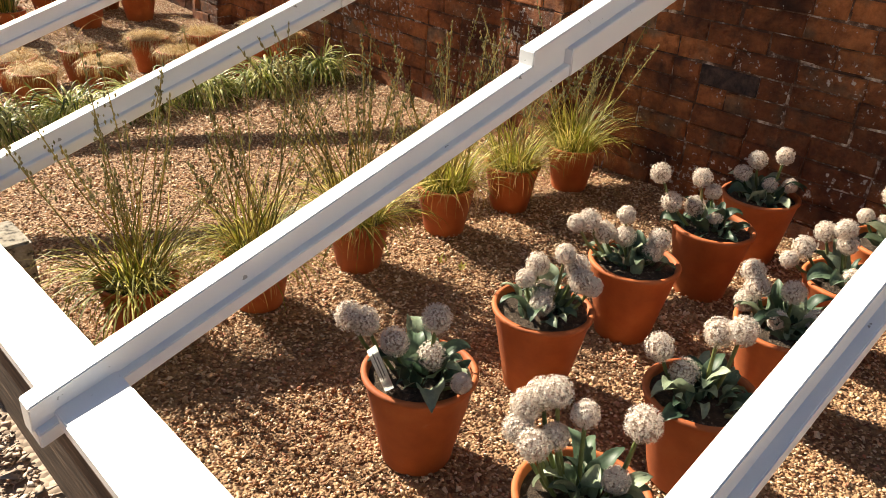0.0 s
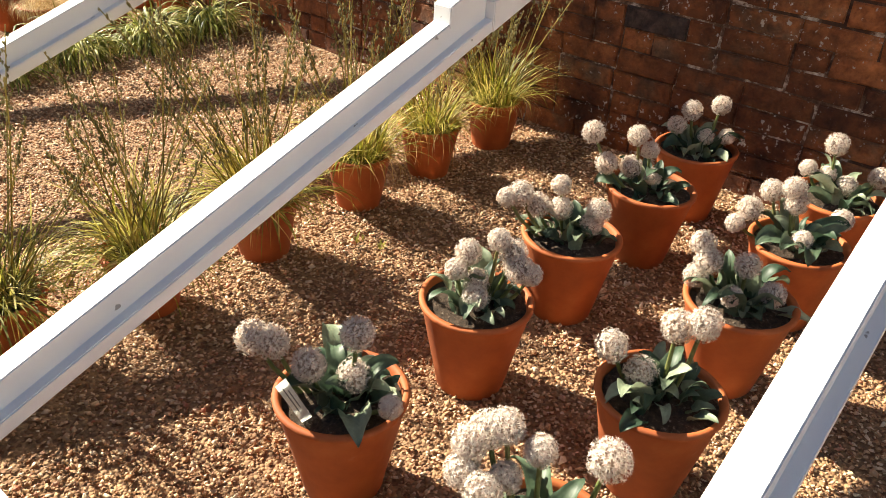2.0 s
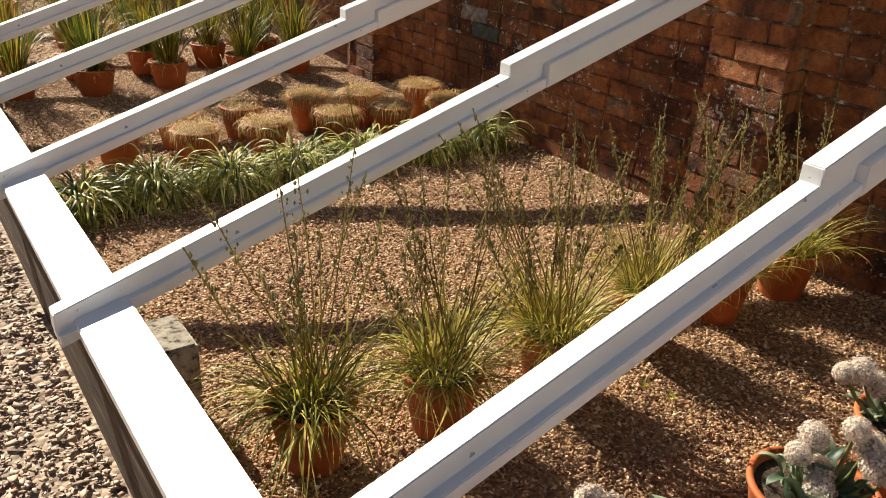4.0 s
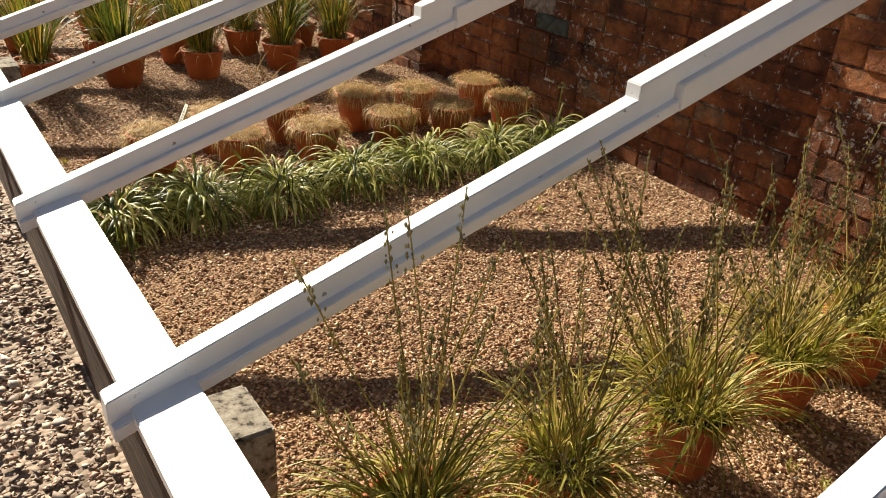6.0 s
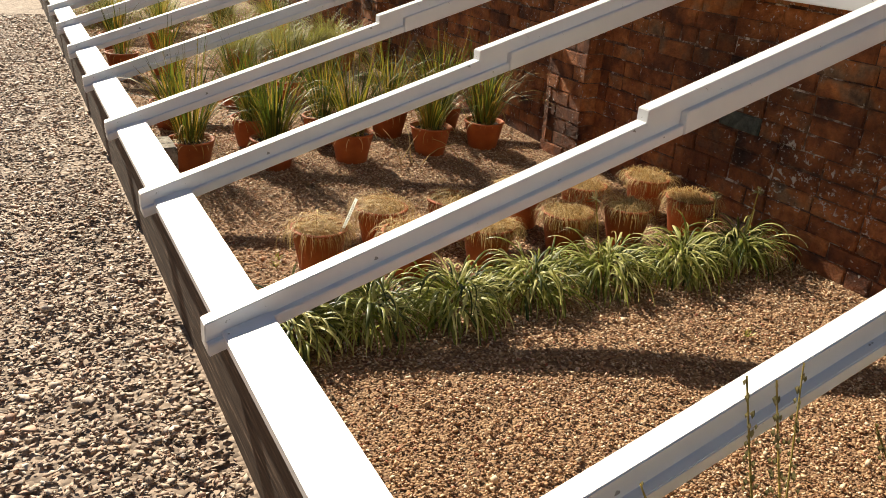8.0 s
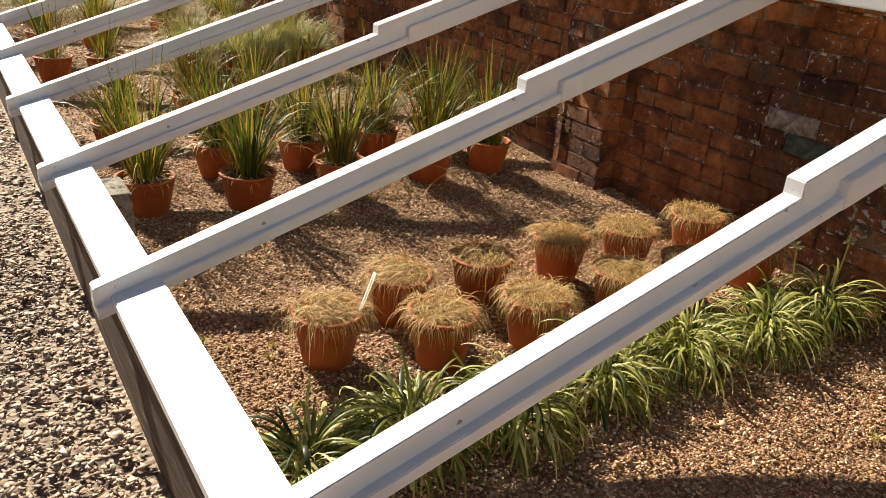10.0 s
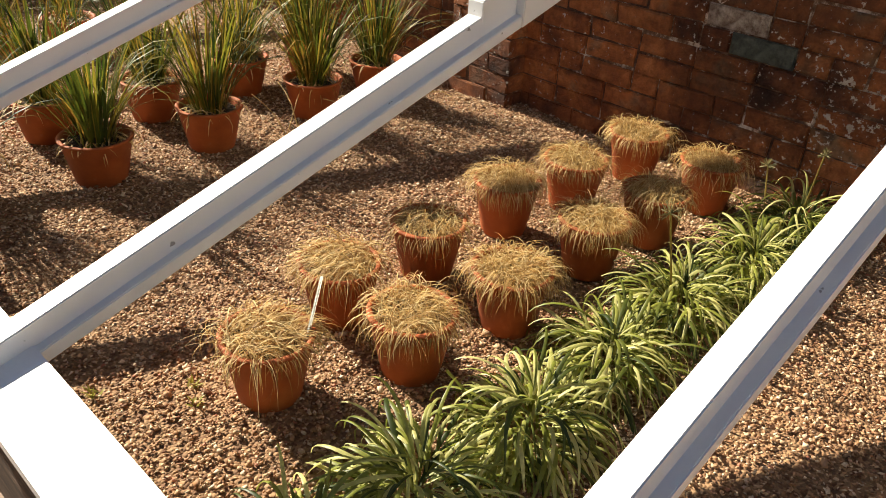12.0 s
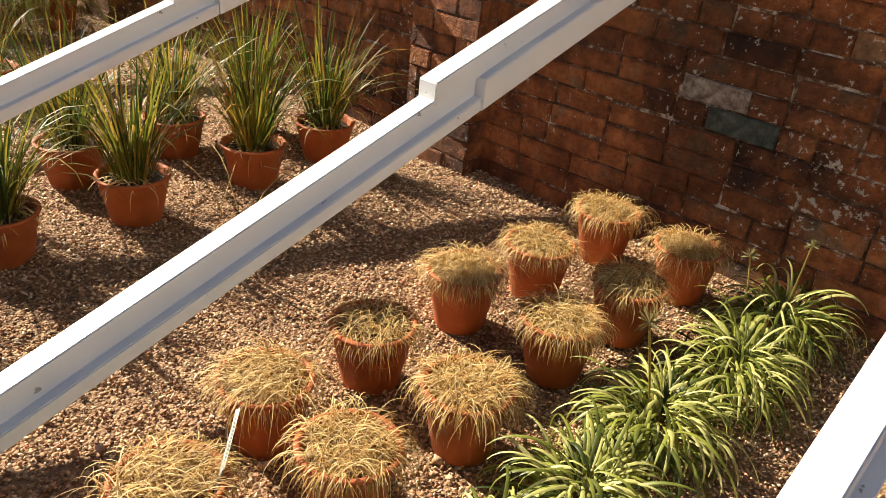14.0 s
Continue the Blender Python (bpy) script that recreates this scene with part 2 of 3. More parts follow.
def boxes_mesh(name, boxes, mat, slope=0.0, bevel=0.0):
    """One mesh of boxes (x0, x1, y0, y1, z0, z1), sheared up along x by slope."""
    bm = bmesh.new()
    for x0, x1, y0, y1, z0, z1 in boxes:
        v = [bm.verts.new((x, y, z + slope * x)) for x in (x0, x1) for y in (y0, y1) for z in (z0, z1)]
        for f in ((0, 1, 3, 2), (4, 6, 7, 5), (0, 4, 5, 1), (2, 3, 7, 6), (0, 2, 6, 4), (1, 5, 7, 3)):
            bm.faces.new([v[i] for i in f])
    if bevel:
        bmesh.ops.bevel(bm, geom=bm.edges[:], offset=bevel, segments=2, affect="EDGES")
    bmesh.ops.recalc_face_normals(bm, faces=bm.faces[:])
    me = bpy.data.meshes.new(name)
    bm.to_mesh(me)
    bm.free()
    me.materials.append(mat)
    return me


def lathe(name, profile, mat, n=36, wobble=0.0, seed=0):
    rnd = random.Random(seed)
    ph = [rnd.uniform(0, 6.28) for _ in range(3)]
    verts, faces = [], []
    for r, z in profile:
        for i in range(n):
            a = 2 * math.pi * i / n
            k = 1 + wobble * (math.sin(2 * a + ph[0]) + 0.5 * math.sin(3 * a + ph[1]))
            verts.append((r * k * math.cos(a), r * k * math.sin(a), z + wobble * 0.3 * r * math.sin(a + ph[2])))
    for j in range(len(profile) - 1):
        for i in range(n):
            i2 = (i + 1) % n
            faces.append((j * n + i, j * n + i2, (j + 1) * n + i2, (j + 1) * n + i))
    faces.append(tuple(reversed(range(n))))
    return mesh_of(name, verts, faces, mat, True)


def blade(verts, faces, base, azimuth, lift, length, width, bend, steps=5, fold=0.0, point=1.0, side=0.0, early=False):
    """Adds one leaf: a strip from base that leaves at the angle lift and bends down by bend over its length."""
    p = Vector(base)
    a, e = azimuth, lift
    seg = length / steps
    start = len(verts)
    cols = 3 if fold else 2
    for i in range(steps + 1):
        t = i / steps
        w = width * 0.5 * min(1.0, 0.55 + 1.8 * t) * (1 - t ** 3 * point)
        d = Vector((math.cos(a) * math.cos(e), math.sin(a) * math.cos(e), math.sin(e)))
        across = Vector((-math.sin(a), math.cos(a), 0))
        up = d.cross(across)
        if cols == 3:
            verts += [p - across * w - up * (fold * w), p.copy(), p + across * w - up * (fold * w)]
        else:
            verts += [p - across * w, p + across * w]
        p = p + d * seg
        e -= bend / steps * ((1.6 - 1.2 * t) if early else (0.5 + t))
        a += side / steps
    for i in range(steps):
        for c in range(cols - 1):
            k = start + i * cols + c
            faces.append((k, k + 1, k + cols + 1, k + cols))


def broad_leaf(length, width, lift, bend, pleat, seed):
    """A broad pleated oval leaf along +x, rooted at the origin, with curled and wavy edges."""
    rnd = random.Random(seed)
    verts, faces = [], []
    steps, cols = 12, 9
    p, e, yaw, roll = Vector((0, 0, 0)), lift, 0.0, 0.0
    turn, twist, curl = rnd.uniform(-0.7, 0.7), rnd.uniform(-0.9, 0.9), rnd.uniform(0.15, 0.6)
    ph = rnd.uniform(0, 6.28)
    for i in range(steps + 1):
        t = i / steps
        w = width * 0.5 * (math.sin(math.pi * (0.12 + 0.88 * t) ** 0.85) ** 0.75 if t < 1 else 0.02)
        d = Vector((math.cos(e) * math.cos(yaw), math.cos(e) * math.sin(yaw), math.sin(e)))
        side = Vector((-math.sin(yaw), math.cos(yaw), 0))
        up = d.cross(side)
        side, up = side * math.cos(roll) + up * math.sin(roll), up * math.cos(roll) - side * math.sin(roll)
        for c in range(cols):
            s = c / (cols - 1) * 2 - 1
            ridge = pleat * (0.5 if c % 2 else -0.5) * (1 - abs(s)) ** 0.3 if abs(s) < 1 else 0
            wave = 0.17 * w * abs(s) * math.sin(t * 13 + ph + s * 2)
            verts.append(p + side * (s * w * (1 - 0.25 * curl)) + up * (curl * w * s * s + ridge + wave + rnd.uniform(-1, 1) * 0.001))
        p = p + d * (length / steps)
        e -= bend / steps * (0.3 + 1.4 * t)
        yaw += turn / steps
        roll += twist / steps
    for i in range(steps):
        for c in range(cols - 1):
            k = i * cols + c
            faces.append((k, k + 1, k + cols + 1, k + cols))
    return mesh_of("leaf", verts, faces, ALLIUM_LEAF, True)


def thing(name, x, y, z=0.0, turn=0.0, label="", category="", group=""):
    ob = new(name)
    ob.empty_display_size = 0.1
    ob.matrix_world = pose(x, y, z, 0, 0, turn)
    return tagged(ob, label, category, group)


# ---- ground ----
def sheet(name, x0, x1, y0, y1, z, mat):
    return mesh_of(name, [(x0, y0, z), (x1, y0, z), (x1, y1, z), (x0, y1, z)], [(0, 1, 2, 3)], mat)


def swell(x, y):
    return 0.005 * (np.sin(3.1 * x + 1.3 * y) + np.sin(5.3 * y - 2.2 * x + 1.0) + 0.7 * np.sin(9.0 * x + 7.0 * y))


def relief(name, x0, x1, y0, y1, z, mat, step=0.08):
    nx, ny = int((x1 - x0) / step) + 1, int((y1 - y0) / step) + 1
    verts = [(x, y, z + float(swell(x, y))) for x in np.linspace(x0, x1, nx) for y in np.linspace(y0, y1, ny)]
    faces = [(i * ny + k, (i + 1) * ny + k, (i + 1) * ny + k + 1, i * ny + k + 1) for i in range(nx - 1) for k in range(ny - 1)]
    return mesh_of(name, verts, faces, mat, True)


tagged(new("ground", sheet("ground", -400, 400, -400, 400, -0.06, PATHBED)), "stony buff ground around the frame", "ground", kind="structure")
WALL_X = 2.665
PATH_Z = 0.035
tagged(new("path", sheet("path", -14, 0.066, -20, 30, PATH_Z - 0.004, PATHBED)), "buff and grey stony gravel path beside the frame", "path", kind="structure")
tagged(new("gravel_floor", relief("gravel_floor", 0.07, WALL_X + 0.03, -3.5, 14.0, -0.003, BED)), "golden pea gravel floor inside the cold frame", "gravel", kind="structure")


def pebbles(name, x0, x1, y0, y1, per_m2, size, mat, seed, label, z=0.0, flat=0.48, lift=1.0, tip=0.30):
    """A spread of loose stones as one mesh: squashed, turned octahedra with cut tops."""
    rs = np.random.RandomState(seed)
    n = int((x1 - x0) * (y1 - y0) * per_m2)
    c = np.stack([rs.uniform(x0, x1, n), rs.uniform(y0, y1, n), np.full(n, z)], 1)
    s = size * np.exp(rs.normal(0, 0.32, n))
    base = np.array([(1, 0, 0), (0.35, 0.9, 0.1), (-0.9, 0.35, 0), (-0.3, -0.95, 0.05), (0.25, 0.2, 1), (-0.2, -0.15, 0.9), (0, 0, -0.8)], float)
    v = base[None] * np.stack([np.ones(n), rs.uniform(0.6, 0.95, n), np.full(n, flat) * rs.uniform(0.7, 1.2, n)], 1)[:, None, :]
    v = v + rs.normal(0, 0.12, v.shape)
    a = rs.uniform(0, 6.283, n)
    tx, ty = rs.normal(0, tip, n), rs.normal(0, tip, n)
    ca, sa = np.cos(a)[:, None], np.sin(a)[:, None]
    x, y, zz = v[..., 0] * ca - v[..., 1] * sa, v[..., 0] * sa + v[..., 1] * ca, v[..., 2]
    zz = zz + x * tx[:, None] + y * ty[:, None]
    v = np.stack([x, y, zz], -1) * (s[:, None, None] * 0.5) + c[:, None, :]
    v[..., 2] += (rs.uniform(-0.1, 0.45, n) * s + lift * swell(c[:, 0], c[:, 1]))[:, None]
    tri = np.array([(0, 1, 4), (1, 2, 4), (2, 5, 4), (2, 3, 5), (3, 0, 5), (0, 4, 5), (1, 0, 6), (2, 1, 6), (3, 2, 6), (0, 3, 6)])
    f = (tri[None] + (np.arange(n) * 7)[:, None, None]).reshape(-1, 3)
    me = bpy.data.meshes.new(name)
    me.vertices.add(n * 7)
    me.vertices.foreach_set("co", v.reshape(-1).astype(np.float32))
    me.loops.add(f.size)
    me.loops.foreach_set("vertex_index", f.reshape(-1).astype(np.int32))
    me.polygons.add(len(f))
    me.polygons.foreach_set("loop_start", np.arange(0, f.size, 3, dtype=np.int32))
    me.update(calc_edges=True)
    me.materials.append(mat)
    return tagged(new(name, me), label, "gravel", kind="stuff")


pebbles("pea_gravel", 0.09, WALL_X - 0.01, -0.6, 6.0, 8200, 0.0106, PEA, 3, "loose golden and pinkish pea gravel stones")
pebbles("pea_gravel", 0.09, WALL_X - 0.01, 6.0, 12.0, 2000, 0.0165, PEA, 4, "loose golden pea gravel stones further along")
pebbles("path_stones", -0.95, 0.045, 0.6, 5.4, 4600, 0.0195, PATHSTONE, 5, "loose angular buff and grey path stones", PATH_Z, 0.20, 0.0, 0.25)
pebbles("path_stones", -1.6, 0.045, 5.4, 11.0, 2200, 0.024, PATHSTONE, 6, "loose angular path stones further along", PATH_Z, 0.18, 0.0, 0.25)

# ---- cold frame timber ----
SLOPE = 0.33
TOP0 = 0.377


def rafter(k):
    r = thing("rafter", 0, k, 0, 0, "white painted sloping timber glazing bar with rebated sides and stepped middle", "rafter", "glazing bars of the cold frame")
    low = boxes_mesh("lower_bar", [(0.0, 1.435, -0.044, 0.004, TOP0 - 0.054, TOP0), (0.004, 1.435, -0.066, 0.022, TOP0 - 0.082, TOP0 - 0.050)], WHITE, SLOPE, 0.0025)
    up = boxes_mesh("upper_bar", [(1.305, 2.5, -0.0455, 0.0055, TOP0 - 0.014, TOP0 + 0.038), (1.437, 2.5, -0.0675, 0.0235, TOP0 - 0.083, TOP0 - 0.012)], WHITE, SLOPE, 0.0025)
    part("lower_bar", low, r)
    part("upper_bar", up, r)
    return r


first = rafter(-1)
for k in range(0, 13):
    copy_thing(first, pose(0, k, 0))

sill = boxes_mesh("sill_board", [(0.042, 0.166, -3.0, 13.0, 0.340 - 0.028, 0.340)], WHITE, 0.28, 0.003)
tagged(new("sill_board", sill), "long white painted timber sill plank along the front", "sill", kind="structure")
curb = boxes_mesh("front_board", [(0.060, 0.092, -3.0, 13.0, -0.05, 0.328)], BOARD, 0.0, 0.004)
tagged(new("front_board", curb), "dark weathered timber board under the white sill", "board", kind="structure")
plate = boxes_mesh("wall_plate", [(2.5, 2.668, -3.0, 13.0, 1.10, 1.19)], WHITE, 0.0, 0.004)
tagged(new("wall_plate", plate), "white painted timber plate fixed along the brick wall", "trim", kind="structure")

# ---- pots ----
def pot_profile(r_top, r_base, h, lip):
    return [(r_base * 0.96, 0.0), (r_base, 0.004), (r_base + (r_top - r_base) * 0.80, h * 0.80 - 0.002), (r_base + (r_top - r_base) * 0.82, h * 0.82),
            (r_top + lip, h * 0.83), (r_top + lip * 1.1, h * 0.985), (r_top + lip * 0.6, h), (r_top - 0.006, h), (r_top - 0.012, h * 0.95), (r_top - 0.016, h * 0.80)]


def plain_profile(r_top, r_base, h):
    return [(r_base * 0.96, 0.0), (r_base, 0.005), (r_top - 0.004, h * 0.93), (r_top + 0.002, h * 0.955), (r_top + 0.003, h * 0.985), (r_top - 0.002, h), (r_top - 0.010, h), (r_top - 0.014, h * 0.96), (r_top - 0.022, h * 0.78)]


BIG_POT = lathe("pot", plain_profile(0.132, 0.083, 0.250), CLAY, 44, 0.007, 1)
HAY_POT = lathe("pot", plain_profile(0.111, 0.074, 0.190), CLAY, 40, 0.007, 2)
IRIS_POT = lathe("pot", plain_profile(0.124, 0.086, 0.170), CLAY, 40, 0.005, 3)


def soil_mesh(r, z, seed):
    rnd = random.Random(seed)
    verts, faces, n = [(0, 0, z + 0.012)], [], 24
    for j, q in enumerate((0.35, 0.7, 1.0)):
        for i in range(n):
            a = 2 * math.pi * i / n
            verts.append((r * q * math.cos(a), r * q * math.sin(a), z + rnd.uniform(-0.004, 0.006) + 0.01 * (1 - q)))
    for i in range(n):
        faces.append((0, 1 + i, 1 + (i + 1) % n))
        for j in range(2):
            k = 1 + j * n
            faces.append((k + i, k + n + i, k + n + (i + 1) % n, k + (i + 1) % n))
    return mesh_of("soil", verts, faces, SOIL, True)


BIG_SOIL = soil_mesh(0.122, 0.232, 1)
HAY_SOIL = soil_mesh(0.097, 0.160, 2)
IRIS_SOIL = soil_mesh(0.107, 0.142, 3)


# ---- alliums ----
def flower_mesh(radius, seed):
    rnd = random.Random(seed)
    verts, faces = [], []
    n = 290
    for i in range(n):
        z = 1 - 2 * (i + 0.5) / n
        a = i * 2.39996 + rnd.uniform(-0.15, 0.15)
        q = math.sqrt(1 - z * z)
        d = Vector((q * math.cos(a), q * math.sin(a), z + rnd.uniform(-0.05, 0.05))).normalized()
        u = d.orthogonal().normalized()
        w = d.cross(u)
        r = radius * rnd.uniform(0.78, 1.08)
        c = d * (r * 0.93)
        turn = rnd.uniform(0, 2)
        for k in range(6):
            b = turn + k * 2 * math.pi / 6
            s = (u * math.cos(b) + w * math.sin(b))
            o = (u * -math.sin(b) + w * math.cos(b))
            j = len(verts)
            verts += [c - o * 0.0013, c + s * 0.0068 + d * (r * 0.09) + o * 0.0004, c + o * 0.0013]
            faces.append((j, j + 1, j + 2))
        j = len(verts)
        verts += [d * radius * 0.35, c + u * 0.0008, c - u * 0.0008]
        faces.append((j, j + 1, j + 2))
    me = mesh_of("flower_head", verts, faces, PETAL)
    return me


def ball_mesh(name, radius, mat):
    bm = bmesh.new()
    bmesh.ops.create_icosphere(bm, subdivisions=2, radius=radius)
    me = bpy.data.meshes.new(name)
    bm.to_mesh(me)
    bm.free()
    me.materials.append(mat)
    me.shade_smooth()
    return me


FLOWERS = [flower_mesh(0.036, 1), flower_mesh(0.033, 2), flower_mesh(0.028, 3), flower_mesh(0.024, 4)]
# added balls inside the heads, their dark colour paints the shade between florets
CORES = [ball_mesh("flower_core", r, GAP_SHADE) for r in (0.025, 0.0228, 0.0192, 0.0163)]
LEAVES = [broad_leaf(*q, 0.0055, n) for n, q in enumerate([(0.17, 0.080, 1.15, 2.2), (0.15, 0.080, 0.75, 1.7), (0.15, 0.065, 1.3, 1.5), (0.18, 0.072, 1.4, 3.0), (0.16, 0.085, 1.0, 2.8), (0.12, 0.060, 0.5, 1.3), (0.18, 0.062, 1.25, 3.4), (0.16, 0.070, 1.45, 2.2)])]


def tube_mesh(name, points, r0, r1, mat, n=7):
    verts, faces = [], []
    for i, p in enumerate(points):
        t = i / (len(points) - 1)
        r = r0 + (r1 - r0) * t
        d = (Vector(points[min(i + 1, len(points) - 1)]) - Vector(points[max(i - 1, 0)])).normalized()
        u = d.orthogonal().normalized()
        w = d.cross(u)
        for k in range(n):
            a = 2 * math.pi * k / n
            verts.append(Vector(p) + u * (r * math.cos(a)) + w * (r * math.sin(a)))
    for i in range(len(points) - 1):
        for k in range(n):
            k2 = (k + 1) % n
            faces.append((i * n + k, i * n + k2, (i + 1) * n + k2, (i + 1) * n + k))
    return mesh_of(name, verts, faces, mat, True)


def potted_allium(x, y, heads, seed, leaves=9):
    """heads: (dx, dy, height above the ground, size 0 to 3) of each flower head."""
    rnd = random.Random(seed)
    heads = [(dx + 0.014, dy - 0.018, h, size) for dx, dy, h, size in heads]
    root = thing("potted_allium", x - 0.014, y + 0.018, -0.004, 0, "ornamental onion with pale pink-white globe flowers in a large terracotta pot", "potted plant", "alliums in terracotta pots")
    part("pot", BIG_POT, root, "", pose(0, 0, 0, rnd.uniform(-1, 1), rnd.uniform(-1, 1), rnd.uniform(0, 360)))
    part("soil", BIG_SOIL, root, "dark gritty potting soil", pose(0, 0, 0, 0, 0, rnd.uniform(0, 360)))
    for dx, dy, h, size in heads:
        foot = Vector((dx * 0.35, dy * 0.35, 0.21))
        tip = Vector((dx, dy, h))
        mid = (foot + tip) / 2 + Vector((dx * 0.12, dy * 0.12, 0.01))
        part("stem", tube_mesh("stem", [foot, mid, tip], 0.0055, 0.004, STEM), root)
        f = part("flower_head", FLOWERS[size], root, "", Matrix.Translation(tip) @ Euler((rnd.uniform(-0.4, 0.4), rnd.uniform(-0.4, 0.4), rnd.uniform(0, 6))).to_matrix().to_4x4() @ Matrix.Scale(0.96, 4))
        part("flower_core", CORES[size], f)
    leaves += 20
    for i in range(leaves):
        a = 360 * i / leaves + rnd.uniform(-25, 25)
        q = rnd.uniform(0.0, 0.085)
        s = rnd.uniform(0.45, 0.88) if i % 3 else rnd.uniform(0.3, 0.5)
        me = LEAVES[rnd.randrange(8)]
        m = pose(q * math.cos(radians(a)), q * math.sin(radians(a)), 0.224, rnd.uniform(-16, 16), rnd.uniform(-42, 6), a) @ Matrix.Diagonal((s, s, s, 1))
        part("leaf", me, root, "", m)
    return root


potted_allium(0.765, 0.715, [(-0.118, 0.146, 0.37, 0), (-0.094, 0.119, 0.36, 0), (-0.077, 0.039, 0.34, 0), (0.006, -0.006, 0.39, 0), (0.002, -0.003, 0.29, 0), (-0.008, -0.107, 0.28, 3)], 11, 8)
potted_allium(1.2, 0.72, [(-0.016, 0.049, 0.36, 1), (-0.055, 0.051, 0.33, 2), (0.006, -0.017, 0.41, 2), (0.036, -0.036, 0.37, 0), (0.017, -0.07, 0.35, 0), (-0.011, 0.022, 0.29, 1), (-0.053, -0.008, 0.28, 1), (0.032, -0.093, 0.34, 2)], 12, 9)
potted_allium(1.61, 0.72, [(-0.105, 0.13, 0.36, 0), (-0.064, 0.102, 0.32, 0), (-0.022, 0.062, 0.38, 2), (-0.033, 0.048, 0.32, 1), (0.007, -0.04, 0.33, 0), (0.002, -0.029, 0.29, 1), (-0.132, 0.153, 0.35, 2)], 13, 9)
potted_allium(2.02, 0.7, [(-0.09, 0.191, 0.39, 0), (-0.092, 0.132, 0.31, 0), (-0.04, 0.079, 0.3, 0), (-0.035, 0.075, 0.4, 1), (-0.02, 0.036, 0.36, 2), (-0.017, 0.014, 0.28, 2)], 14, 8)
potted_allium(2.4, 0.72, [(-0.007, 0.068, 0.36, 0), (-0.041, 0.095, 0.31, 1), (0.006, -0.018, 0.4, 1), (-0.011, 0.002, 0.29, 2), (0.013, -0.057, 0.3, 2)], 15, 8)
potted_allium(0.74, 0.23, [(-0.05, 0.147, 0.4, 1), (-0.035, 0.126, 0.43, 1), (-0.02, 0.104, 0.44, 1), (-0.007, 0.044, 0.42, 2), (-0.074, 0.139, 0.36, 1), (-0.086, 0.092, 0.36, 1), (-0.037, 0.082, 0.36, 2), (0.029, -0.052, 0.44, 0), (0.005, -0.034, 0.31, 2)], 16, 11)
potted_allium(1.2, 0.25, [(-0.064, 0.116, 0.34, 0), (-0.037, 0.058, 0.29, 0), (0.005, 0.021, 0.4, 0), (0.018, -0.023, 0.42, 0)], 17, 8)
potted_allium(1.64, 0.26, [(-0.03, 0.134, 0.36, 1), (-0.049, 0.105, 0.33, 0), (-0.048, 0.125, 0.28, 1), (-0.018, 0.023, 0.34, 1), (0.002, -0.044, 0.28, 1), (-0.075, 0.025, 0.28, 2)], 18, 9)
potted_allium(2.02, 0.25, [(-0.054, 0.158, 0.31, 0), (-0.011, 0.126, 0.36, 1), (-0.019, 0.07, 0.39, 1), (-0.019, 0.056, 0.35, 1), (-0.068, 0.002, 0.28, 2), (-0.107, 0.171, 0.28, 2), (0.10, -0.044, 0.29, 1)], 19, 10)
potted_allium(2.38, 0.26, [(-0.019, 0.065, 0.4, 0), (-0.033, 0.119, 0.31, 2), (-0.003, 0.007, 0.28, 1), (-0.013, 0.067, 0.3, 2), (0.009, -0.07, 0.33, 1)], 20, 9)


